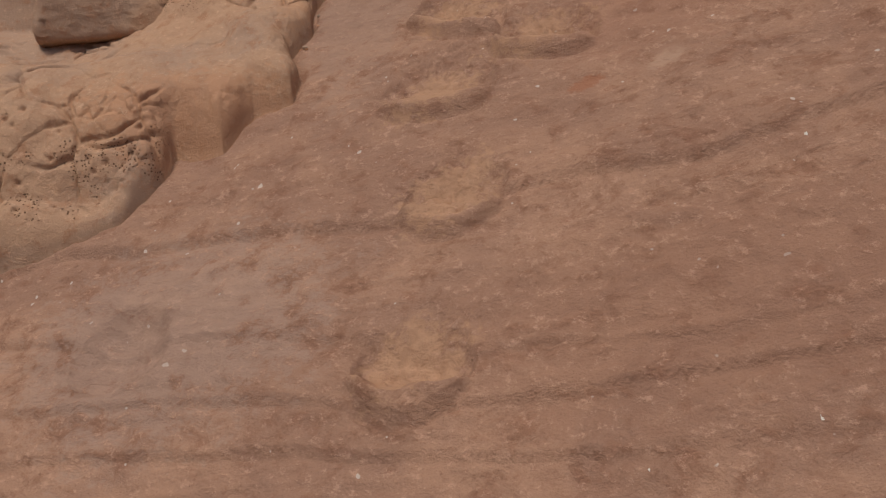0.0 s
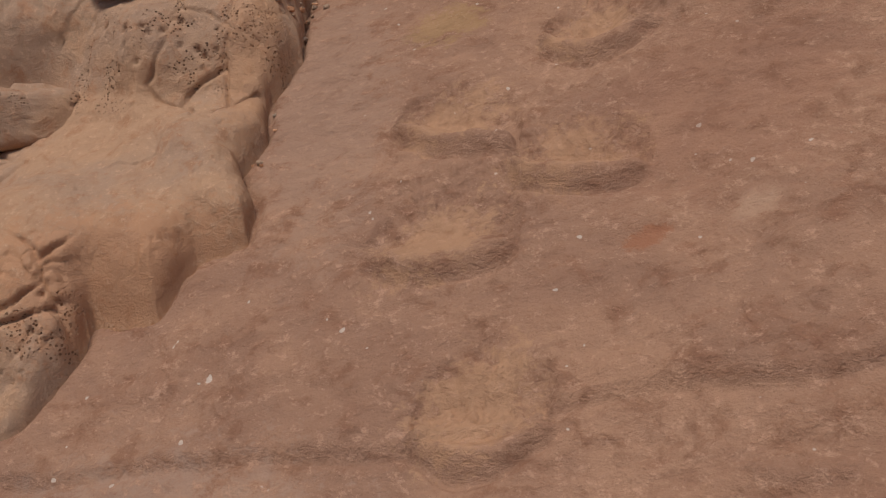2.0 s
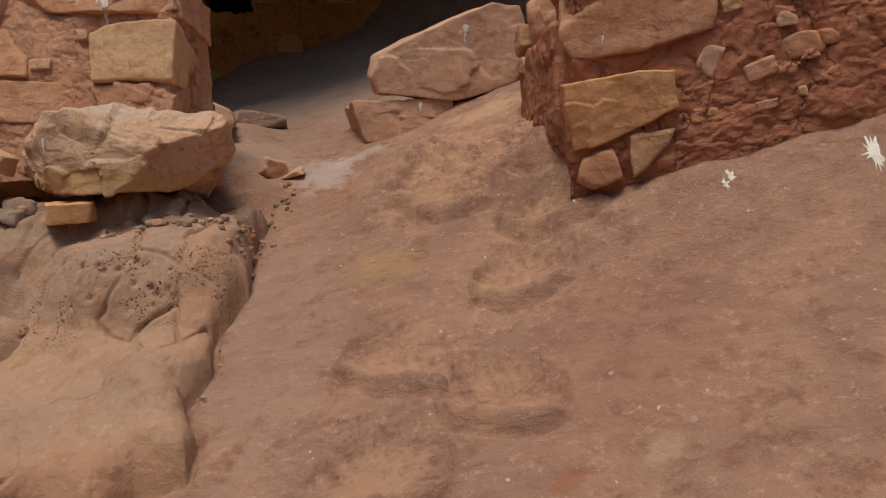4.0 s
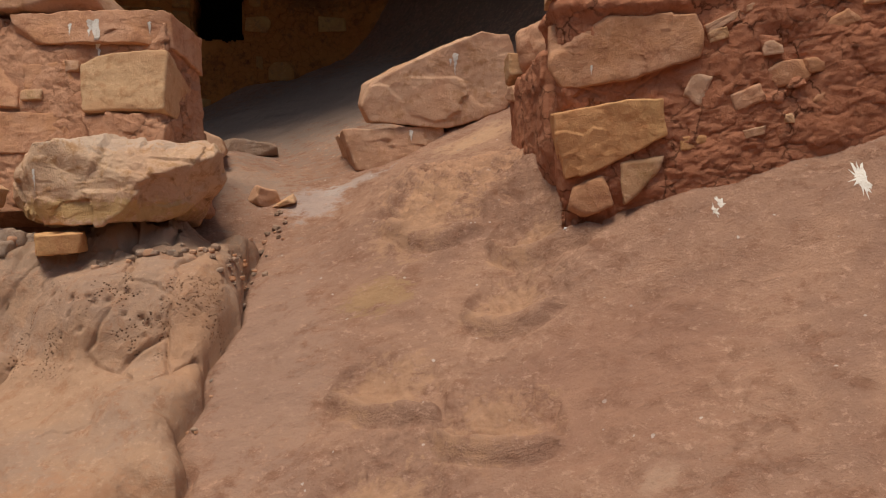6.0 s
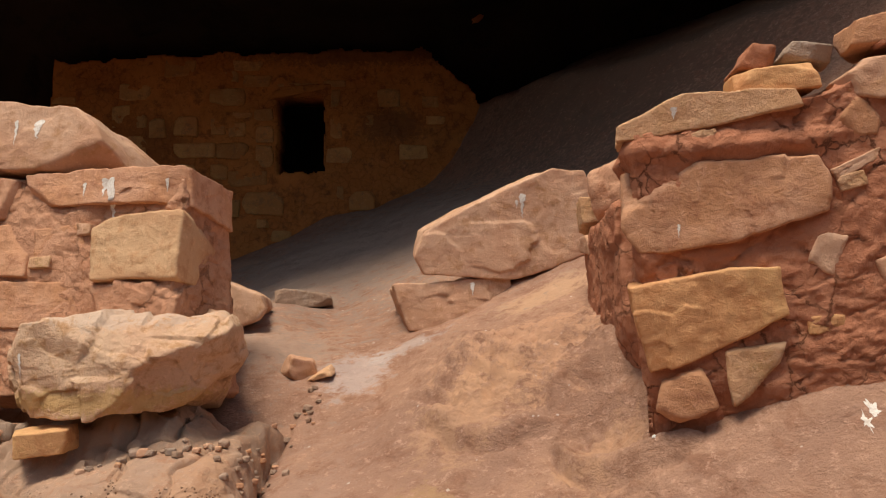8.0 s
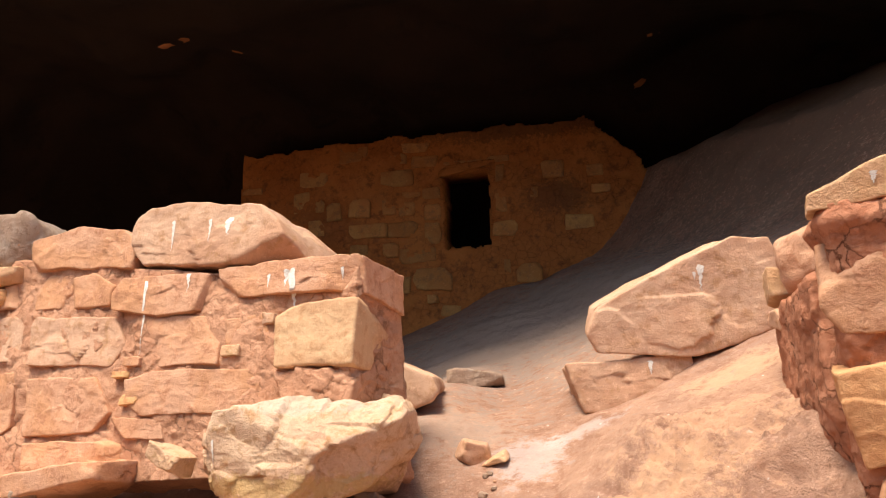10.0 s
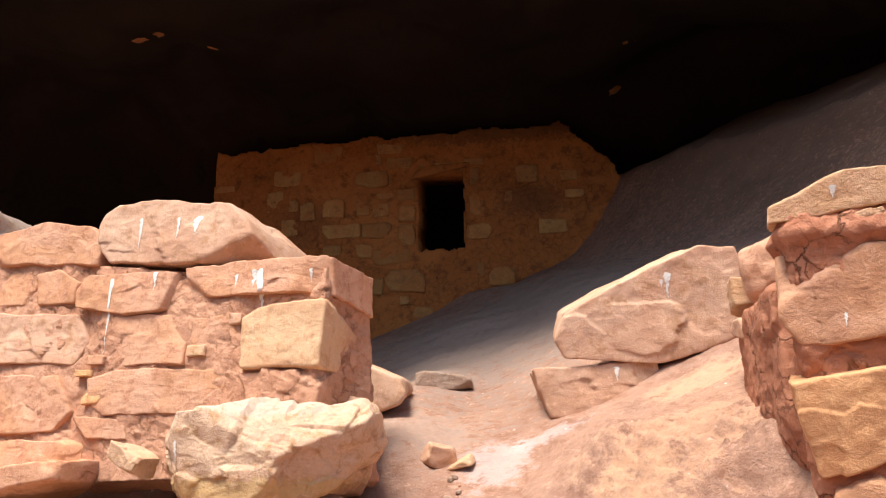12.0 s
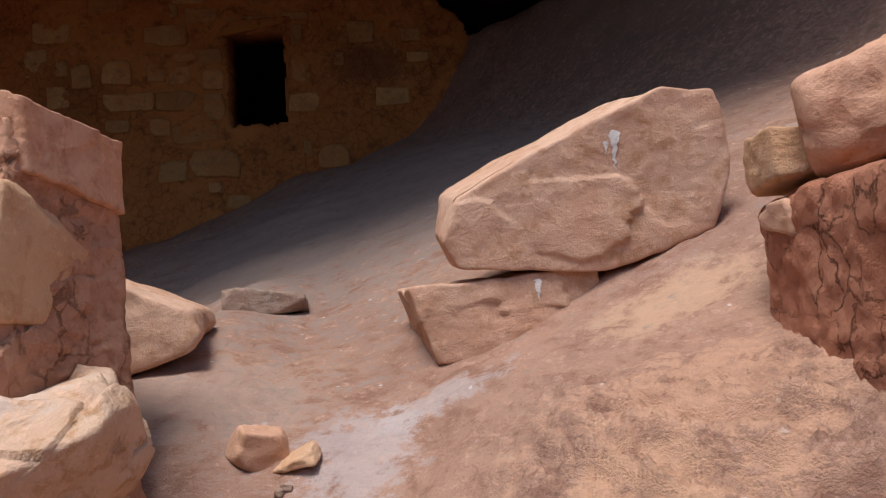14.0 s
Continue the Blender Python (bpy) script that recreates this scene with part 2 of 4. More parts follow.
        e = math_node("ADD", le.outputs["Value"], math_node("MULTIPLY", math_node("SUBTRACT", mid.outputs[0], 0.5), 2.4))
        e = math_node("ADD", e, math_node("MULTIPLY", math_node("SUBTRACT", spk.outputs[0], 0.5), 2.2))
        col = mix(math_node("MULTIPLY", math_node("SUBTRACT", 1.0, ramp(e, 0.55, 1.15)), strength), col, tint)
    if vary:
        v = math_node("ADD", math_node("MULTIPLY", info.outputs["Random"], 2 * vary), 1 - vary)
        hs = nd.new("ShaderNodeHueSaturation")
        ln.new(v, hs.inputs["Value"])
        ln.new(col, hs.inputs["Color"])
        col = hs.outputs[0]
    ln.new(col, bs.inputs["Base Color"])
    bp = nd.new("ShaderNodeBump")
    bp.inputs["Strength"].default_value = bump
    bp.inputs["Distance"].default_value = 0.035
    ln.new(height, bp.inputs["Height"])
    ln.new(bp.outputs[0], bs.inputs["Normal"])
    return mat


FOOT_STAINS = tuple(((fx, fy + 0.03, 0.7 * fy - 0.18), (0.48 * fw, 0.30 * fw, 0.4), (0.55, 0.33, 0.205), 0.52) for fx, fy, fw in
                    ((0.03, 1.45, 0.27), (0.10, 1.83, 0.28), (0.04, 2.17, 0.31), (0.09, 2.48, 0.29), (0.35, 2.25, 0.32), (0.46, 2.58, 0.29), (0.58, 2.75, 0.34), (0.28, 3.05, 0.42)))
SLOPE = sandstone("slickrock", (0.415, 0.245, 0.172), (0.335, 0.197, 0.144), (0.27, 0.13, 0.085), size=0.16, bump=0.72, speck=0.52, grit=0.42, flecks=0.6, streak=(0.85, 1.0, 1.3), vary=0, relief=(0.55, 0.18, 0.32), bedding=0.06, dirt=0.62,
                  stain_shade=(((-0.12, 3.55, 2.13), (0.13, 0.15, 0.3), (0.56, 0.53, 0.54), 0.42),
                         ((0.75, 1.42, 0.95), (0.60, 0.26, 0.4), (0.29, 0.155, 0.11), 0.45),
                         ((-0.62, 1.72, 0.80), (0.45, 0.28, 0.4), (0.43, 0.315, 0.265), 0.4),
                         ((-0.50, 3.78, 2.2), (0.34, 0.26, 0.3), (0.40, 0.29, 0.235), 0.6),
                         ((0.06, 3.62, 2.25), (0.15, 0.06, 0.3), (0.58, 0.54, 0.53), 0.42),
                         ((0.655, 1.99, 1.47), (0.05, 0.035, 0.2), (0.46, 0.30, 0.22), 0.8),
                         ((1.10, 2.72, 2.12), (0.35, 0.14, 0.3), (0.40, 0.16, 0.09), 0.6),
                         ((0.50, 3.22, 2.12), (0.34, 0.22, 0.3), (0.60, 0.35, 0.225), 0.7),
                         ((0.54, 3.60, 2.42), (0.20, 0.10, 0.3), (0.58, 0.37, 0.24), 0.7),
                         ((0.10, 2.85, 1.85), (0.12, 0.08, 0.3), (0.42, 0.27, 0.13), 0.5),
                         ((-0.25, 2.75, 1.65), (0.20, 0.55, 0.6), (0.40, 0.26, 0.20), 0.55),
                         ((0.66, 2.25, 1.65), (0.35, 0.25, 0.4), (0.33, 0.17, 0.12), 0.45),
                         ((0.45, 2.02, 1.42), (0.05, 0.02, 0.1), (0.34, 0.12, 0.06), 0.5),
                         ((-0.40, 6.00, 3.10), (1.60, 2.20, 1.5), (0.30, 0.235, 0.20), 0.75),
                         # the roof's shade on the far slab, put into the colour
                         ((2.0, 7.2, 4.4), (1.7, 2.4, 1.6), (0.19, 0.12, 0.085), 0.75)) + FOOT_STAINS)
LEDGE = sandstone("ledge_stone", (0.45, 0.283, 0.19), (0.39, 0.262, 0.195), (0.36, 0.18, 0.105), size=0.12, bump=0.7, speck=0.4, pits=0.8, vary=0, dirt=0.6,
                  stain_shade=(((-0.8, 3.15, 2.0), (0.6, 0.16, 0.2), (0.33, 0.23, 0.17), 0.8), ((-0.62, 2.30, 1.28), (0.5, 0.16, 0.22), (0.47, 0.245, 0.145), 0.6), ((-0.46, 2.85, 1.72), (0.10, 0.3, 0.3), (0.49, 0.275, 0.165), 0.5), ((-0.35, 3.7, 2.15), (0.35, 0.5, 0.3), (0.36, 0.24, 0.185), 0.7)))
MUD = sandstone("red_mud_mortar", (0.47, 0.198, 0.117), (0.51, 0.23, 0.142), (0.37, 0.14, 0.078), size=0.07, bump=0.8, speck=0.2, cracks=0.7, rough=0.95)
PALE_MUD = sandstone("pale_mud_mortar", (0.57, 0.315, 0.205), (0.52, 0.27, 0.17), (0.44, 0.21, 0.125), size=0.07, bump=0.8, speck=0.2, cracks=0.3, rough=0.95)
BUFF = sandstone("buff_sandstone", (0.60, 0.385, 0.27), (0.54, 0.31, 0.205), (0.44, 0.24, 0.13), size=0.13, bump=0.5, strata=0.03)
PINK = sandstone("pink_sandstone", (0.57, 0.325, 0.215), (0.55, 0.285, 0.16), (0.40, 0.185, 0.11), size=0.11, bump=0.55, strata=0.02)
YELLOW = sandstone("yellow_sandstone", (0.70, 0.43, 0.21), (0.64, 0.34, 0.17), (0.52, 0.24, 0.11), size=0.11, bump=0.55, strata=0.04)
BOULDER = sandstone("boulder_stone", (0.62, 0.40, 0.275), (0.67, 0.47, 0.33), (0.46, 0.25, 0.12), size=0.10, bump=0.8,
                    stain_shade=(((-0.75, 3.15, 2.33), (0.24, 0.3, 0.05), (0.60, 0.50, 0.43), 0.5), ((-0.85, 3.1, 2.09), (0.5, 0.3, 0.04), (0.55, 0.36, 0.13), 0.6)))
PALE_YELLOW = sandstone("pale_yellow_sandstone", (0.64, 0.42, 0.255), (0.59, 0.345, 0.20), (0.50, 0.27, 0.14), size=0.13, bump=0.5, strata=0.03)
CREAM = sandstone("cream_sandstone", (0.63, 0.41, 0.27), (0.60, 0.35, 0.20), (0.46, 0.28, 0.14), size=0.10, bump=0.75, strata=0.05)
GREY = sandstone("grey_sandstone", (0.42, 0.33, 0.27), (0.40, 0.27, 0.20), (0.30, 0.20, 0.14), size=0.08, bump=0.9)
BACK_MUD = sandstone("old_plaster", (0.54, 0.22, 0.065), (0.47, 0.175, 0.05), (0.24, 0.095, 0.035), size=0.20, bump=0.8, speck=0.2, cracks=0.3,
                     stain_shade=(((-0.3, 8.3, 4.45), (0.35, 1, 0.2), (0.16, 0.08, 0.04), 0.6), ((-2.7, 8.3, 4.3), (0.4, 1, 0.3), (0.2, 0.09, 0.04), 0.4), ((-0.6, 8.3, 5.2), (1.2, 1, 0.14), (0.1, 0.06, 0.035), 0.6)))
BACK_STONE = sandstone("old_wall_stone", (0.58, 0.335, 0.125), (0.53, 0.25, 0.085), (0.36, 0.20, 0.09), size=0.15, bump=0.9, vary=0.18)
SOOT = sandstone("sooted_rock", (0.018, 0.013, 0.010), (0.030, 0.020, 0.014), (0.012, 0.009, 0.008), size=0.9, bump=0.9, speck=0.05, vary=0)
BARE = sandstone("bare_rock", (0.42, 0.19, 0.08), (0.38, 0.16, 0.06), (0.30, 0.12, 0.05), size=0.12, bump=0.4)
CLIFF = sandstone("cliff_rock", (0.46, 0.25, 0.155), (0.40, 0.21, 0.13), (0.26, 0.13, 0.08), size=2.5, bump=0.6, vary=0)
SKY_BLOCK = sandstone("sky_block_rock", (0.14, 0.085, 0.06), (0.10, 0.065, 0.05), (0.06, 0.04, 0.03), size=2.5, bump=0.6, vary=0)
WHITE = sandstone("bird_dropping_white", (0.78, 0.76, 0.72), (0.70, 0.66, 0.62), (0.55, 0.48, 0.42), size=0.03, bump=0.3, vary=0)


# ---- the rock slope ----
def foot_of_fall(x, y):
    """The slab that is climbed, smooth: steep below, easing behind the walls, turning up on the far side."""
    yy = np.clip(y, 0.9, 5.2) - 2.5
    near = 1.55 + 0.3858 * x + 0.6733 * yy + 0.0403 * np.clip(x, -3, 2) ** 2 - 0.0164 * x * yy - 0.0529 * yy ** 2 - 0.0155 * yy ** 3
    near = near + 0.60 * np.minimum(y - 0.9, 0)
    x0 = -0.15 + (8.3 - y) * 0.55
    far = 2.50 + 0.36 * (x + 0.393) + 0.335 * (y - 4.836) + 1.2 * np.clip(x - x0, 0, 0.72) ** 2 + 0.06 * np.clip(x - x0 - 0.72, 0, 9)
    w = sstep(3.9, 4.8, y)
    return near * (1 - w) + far * w


def ridge(x, y, knots, height, width=0.03, fade=0.35):
    """A bedding step: the rock above the line of knots (x, y) stands higher, and eases back to the slope further up."""
    kx, ky = zip(*knots)
    d = y - np.interp(x, kx, ky)
    return height * (sstep(-width, width, d) * np.exp(-np.clip(d, 0, None) / fade) - 0.22 * np.exp(-np.clip((d + 1.3 * width) / width, 0, None) ** 2) * np.exp(np.clip(d + 1.3 * width, None, 0) / 0.02))


# the broken edge of the pitted ledge, as x, y
EDGE = ((-3.2, 1.70), (-1.9, 1.95), (-1.24, 2.05), (-0.90, 2.10), (-0.82, 2.20), (-0.77, 2.31), (-0.62, 2.29), (-0.54, 2.38), (-0.42, 2.39), (-0.40, 2.47), (-0.47, 2.59),
        (-0.41, 2.68), (-0.41, 2.82), (-0.34, 2.95), (-0.35, 3.14), (-0.32, 3.32), (-0.27, 3.52), (-0.24, 3.75), (-0.30, 4.6))


def edge_distance(x, y):
    """Distance inward from the ledge's broken edge; negative outside."""
    best = np.full(x.shape, 9.0)
    inside = np.zeros(x.shape, bool)
    loop = EDGE + ((-3.2, 4.6),)
    for (ax, ay), (bx, by) in zip(loop, loop[1:] + loop[:1]):
        if (bx, by) != loop[0] and (ax, ay) != (-3.2, 4.6) and (bx, by) != (-3.2, 4.6):
            t = np.clip(((x - ax) * (bx - ax) + (y - ay) * (by - ay)) / ((bx - ax) ** 2 + (by - ay) ** 2), 0, 1)
            best = np.minimum(best, np.hypot(x - ax - t * (bx - ax), y - ay - t * (by - ay)))
        cross = ((ay > y) != (by > y)) & (x < (bx - ax) * (y - ay) / (by - ay + 1e-12) + ax)
        inside ^= cross
    return np.where(inside, best, -best)


# left and right end of the lip, its sag below them, the rise of the pecked back above them, and the depth
FOOTHOLDS = ((-0.12, 1.47, 0.16, 1.39, 0.05, 0.10, 0.050), (-0.03, 1.84, 0.24, 1.77, 0.045, 0.11, 0.042), (-0.13, 2.21, 0.21, 2.10, 0.035, 0.18, 0.040),
             (-0.06, 2.53, 0.23, 2.365, 0.035, 0.12, 0.045), (0.19, 2.32, 0.50, 2.165, 0.05, 0.11, 0.052), (0.33, 2.64, 0.60, 2.495, 0.055, 0.12, 0.045),
             (0.44, 2.87, 0.73, 2.605, 0.06, 0.13, 0.052), (0.12, 3.13, 0.44, 2.925, 0.055, 0.15, 0.050), (0.50, 1.62, 0.66, 1.56, 0.02, 0.05, 0.014))


def slope_height(x, y):
    z = foot_of_fall(x, y)
    p = np.stack([x, y, z], -1)
    near = np.exp(-(np.clip(np.abs(x - 0.2) - 2.0, 0, None) + np.clip(np.abs(y - 2.4) - 2.2, 0, None)))
    wob = 0.02 * fbm(p, 0.35, 2, 71)
    yw = y + wob
    z = z + ridge(x, yw, ((-1.3, 2.06), (-0.9, 2.03), (-0.43, 1.93), (-0.04, 1.83), (0.25, 1.78), (0.63, 1.70), (1.04, 1.63), (2.0, 1.45)), 0.024, 0.003)
    z = z + ridge(x, yw, ((-1.2, 1.68), (-0.55, 1.54), (-0.13, 1.44), (0.16, 1.37), (0.45, 1.30), (0.9, 1.20), (2.0, 0.95)), 0.016, 0.003, 0.2)
    z = z + ridge(x, yw, ((-0.9, 1.52), (-0.19, 1.37), (0.12, 1.29), (0.44, 1.19), (0.85, 1.09), (2.0, 0.85)), 0.014, 0.003, 0.15)
    z = z + ridge(x, yw, ((-1.2, 1.86), (-0.52, 1.68), (-0.04, 1.55), (0.18, 1.44), (0.56, 1.34), (2.0, 1.05)), 0.009, 0.003, 0.15)
    # fine bedding steps low on the slab
    b = yw + 0.225 * x + 0.03 * vnoise(p * (1.2, 1.2, 1.2), 72)
    low_part = sstep(2.05, 1.6, y) * near
    k = b * 16 + 0.6 * vnoise(p * 2.2, 73)
    z = z + 0.006 * low_part * (np.floor(k) + sstep(0.0, 0.12, k - np.floor(k)) - k) * (0.5 + 0.5 * vnoise(p * 3.1, 74))
    for xl, yl, xr, yr, sag, rise, depth in FOOTHOLDS:
        # along the lip and up the rock
        wide = math.hypot(xr - xl, yr - yl) / 2
        ax, ay = (xr - xl) / wide / 2, (yr - yl) / wide / 2
        dx, dy = x - (xl + xr) / 2, y - (yl + yr) / 2
        u = (dx * ax + dy * ay) / wide + 0.05 * vnoise(p * 11 + xl * 9, 5)
        n = dx * -ay + dy * ax + 0.007 * vnoise(p * 14 + yl * 9, 6) + 0.004 * vnoise(p * 33, 7)
        bow = np.sqrt(np.clip(1 - np.abs(u) ** 2.6, 0, 1))
        out = n + sag * np.clip(1 - u ** 2, -0.6, 1)
        s = out / (rise * bow + sag * np.clip(1 - u ** 2, 0, 1) + 0.02)
        side = sstep(1.12, 0.76, np.abs(u))
        tread = np.interp(s, (0.0, 0.07, 0.45, 0.62, 1.08), (0.72 * depth, 0.68 * depth, -0.70 * depth, -0.72 * depth, 0.0))
        face = 0.72 * depth * sstep(-0.011, 0.003, out) - 0.40 * depth * np.exp(-((out + 0.014) / 0.009) ** 2)
        peck = sstep(0.25, 0.5, s) * sstep(1.25, 0.95, s) * (0.009 * vnoise(p * 55, 11) + 0.007 * vnoise(p * 100, 12))
        z = z + side * (np.where(out > 0, tread, face) + peck * np.minimum(1.0, depth / 0.04))
    # a round hollow
    hr = np.hypot(x + 0.73, (y - 1.71) * 1.25) / 0.135 + 0.12 * vnoise(p * 10, 75)
    z = z - 0.060 * np.clip(1 - hr ** 2, 0, 1) ** 0.8 + 0.004 * vnoise(p * 45, 76) * sstep(1.0, 0.6, hr)
    near_edge = (np.abs(x + 0.8) < 1.2) & (np.abs(y - 2.7) < 1.0)
    crease = np.zeros_like(z)
    crease[near_edge] = edge_distance(x[near_edge], y[near_edge])
    z = z - np.where(near_edge, 0.022 * np.exp(-np.clip((-crease - 0.004) / 0.014, 0, None) ** 2) * sstep(3.55, 3.3, y), 0)
    # the rock swells towards the foot of the east wall
    along, front = (x - 0.61) * 0.968 - (y - 2.69) * 0.252, -(x - 0.61) * 0.252 - (y - 2.69) * 0.968
    swell = np.interp(along, (-0.12, 0.05, 0.2, 0.4, 0.7, 1.7, 2.4), (0, 0.07, 0.11, 0.15, 0.15, 0.10, 0))
    z = z + swell * np.where(front > 0, np.exp(-(front / 0.24) ** 2), sstep(-0.60, -0.30, front))
    # the worn mound over the highest steps
    crest = y - (3.17 - 0.42 * (np.clip(x, 0.1, 0.8) - 0.25)) + 0.02 * vnoise(p * 6, 83)
    swell = np.interp(x + 0.03 * vnoise(p * 9, 84), (-0.02, 0.10, 0.24, 0.65, 0.9, 1.15), (0, 0.07, 0.17, 0.15, 0.09, 0))
    mound = swell / 0.17 * np.exp(-(np.where(crest < 0, crest / 0.15, crest / 0.26)) ** 2)
    z = z + 0.17 * mound
    lean_x = np.stack([x + 1.1 * y, y * 0.35 - x * 0.2, z * 0.6], -1)
    z = z - mound * (0.065 * np.abs(fbm(lean_x, 0.10, 4, 81)) + 0.018 * np.abs(fbm(p, 0.03, 2, 82)))
    z = z - 0.05 * np.exp(-((x - 0.2) / 0.22) ** 2 - ((y - 3.76) / 0.10) ** 2)
    z = z + 0.13 * sstep(-0.25, -0.60, x) * sstep(3.80, 4.05, y) * sstep(5.3, 4.6, y)
    # the sandy pocket between the walls
    pocket = sstep(0.12, -0.18, x) * sstep(3.30, 3.62, y) * sstep(4.25, 3.85, y + 0.3 * np.clip(-0.35 - x, 0, 0.4)) * sstep(-1.6, -1.0, x)
    z = z * (1 - 0.8 * pocket) + 0.8 * pocket * (2.165 + 0.30 * (y - 3.6) + 0.30 * np.clip(-0.3 - x, 0, 0.5))
    z = z + near * (0.016 * fbm(p * (0.8, 1, 1), 0.42, 3, 3) + 0.006 * fbm(p * (0.6, 1.4, 1.4), 0.07, 4, 8, 0.6))
    z = z + (1 - near) * (0.05 * fbm(p, 0.9, 4, 4) + 0.022 * fbm(p * (0.5, 1.3, 1), 0.16, 4, 14) * sstep(4.3, 5.2, y))
    return z


def spaced(*stretches):
    out = []
    for a, b, step in stretches:
        out += list(np.arange(a, b - 1e-6, step))
    return np.array(out + [stretches[-1][1]])


gx = spaced((-9, -2, 0.25), (-2, -1.2, 0.04), (-1.2, -0.5, 0.008), (-0.5, 0.9, 0.005), (0.9, 1.7, 0.009), (1.7, 2.6, 0.03), (2.6, 9.5, 0.23))
gy = spaced((-14, -1, 0.5), (-1, 0.9, 0.08), (0.9, 1.2, 0.009), (1.2, 3.4, 0.005), (3.4, 3.7, 0.009), (3.7, 5.0, 0.02), (5.0, 9.0, 0.035), (9.0, 11.4, 0.2))
GX, GY = np.meshgrid(gx, gy)
GZ = slope_height(GX, GY)
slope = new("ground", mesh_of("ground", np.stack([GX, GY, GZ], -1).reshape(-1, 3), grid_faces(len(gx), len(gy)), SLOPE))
tagged(slope, "sloping red-brown slickrock with worn carved footholds and white stains", "rock slope", kind="structure")

# ---- the canyon floor in front, out to the horizon ----
far_x = spaced((-400, -40, 40), (-40, 40, 4), (40, 400, 40))
far_y = spaced((-400, -40, 30), (-40, -12, 2), (-12, -9, 0.5))
FX, FY = np.meshgrid(far_x, far_y)
FZ = -6.9 + 0.35 * fbm(np.stack([FX, FY, FX * 0], -1), 12, 3, 21) + 2.1 * sstep(-14, -9, FY) - 0.4
canyon = new("canyon_floor", mesh_of("canyon_floor", np.stack([FX, FY, FZ], -1).reshape(-1, 3), grid_faces(len(far_x), len(far_y)), CLIFF))
tagged(canyon, "broad rough reddish sandstone canyon floor below the alcove", "ground", kind="structure")


# ---- an unseen dark rock wall, added in front to shut out the low sky ----
OX, OT = np.meshgrid(np.linspace(-60, 60, 80), np.linspace(0, 1, 14))
OZ = -9 + 20.0 * OT
OY = -22 - 5 * OT + 1.2 * fbm(np.stack([OX, OX * 0, OZ], -1), 6, 4, 61)
blocker = new("canyon_side", mesh_of("canyon_side", np.stack([OX, OY, OZ], -1).reshape(-1, 3), grid_faces(80, 14), SKY_BLOCK))
tagged(blocker, "unseen dark rock wall added to shut out the low sky", "cliff", kind="structure")


# ---- the alcove's roof and the cliff above it ----
def roof_height(x, y):
    z = 5.85 - 0.2 * sstep(4.2, 6.5, y) - 0.45 * sstep(0.8, 4.0, x) - 2.6 * sstep(8.0, 11.0, y) - 7.5 * sstep(5.0, 9.4, np.abs(x + 0.5))
    p = np.stack([x, y, z], -1)
    return z + 0.22 * fbm(p, 1.3, 4, 33)


rx, ry = np.linspace(-9.3, 9.3, 110), np.linspace(ROOF_LIP, 11.2, 80)
RX, RY = np.meshgrid(rx, ry)
RZ = roof_height(RX, RY)
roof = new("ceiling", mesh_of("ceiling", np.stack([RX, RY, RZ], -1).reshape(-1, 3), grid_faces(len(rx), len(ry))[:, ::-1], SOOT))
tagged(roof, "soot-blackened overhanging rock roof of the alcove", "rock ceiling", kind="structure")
cz = np.linspace(0, 1, 16)
CX, CT = np.meshgrid(np.linspace(-40, 40, 90), cz)
lip = np.where(np.abs(CX) < 9.3, roof_height(CX, CX * 0 + ROOF_LIP), -8.0)
CZ = lip + (20 - lip) * CT
CY = ROOF_LIP + 1.5 * CT + 0.5 * fbm(np.stack([CX, CX * 0, CZ], -1), 3, 4, 41) * sstep(0, 0.15, CT)
cliff = new("backdrop", mesh_of("backdrop", np.stack([CX, CY, CZ], -1).reshape(-1, 3), grid_faces(90, 16), CLIFF))
tagged(cliff, "weathered red sandstone cliff face over the alcove", "cliff", kind="structure")

# bare patches where the sooty skin has flaked off
for k, (x, y, w) in enumerate(FLAKES):
    gx2 = np.linspace(-1, 1, 9)
    U, V = np.meshgrid(gx2, gx2)
    r = np.hypot(U, V)
    px_, py_ = x + U * w * (1 + 0.4 * vnoise(np.stack([U, V, U * 0 + k], -1) * 1.5, k)), y + V * w * 0.6
    z = roof_height(px_, py_) - 0.012 + 0.02 * sstep(0.75, 1.0, r)
    me = mesh_of("flake_scar", np.stack([px_, py_, z], -1).reshape(-1, 3), grid_faces(9, 9)[:, ::-1], BARE)
    part("flake_scar", me, roof, "bare orange rock where soot has flaked off")

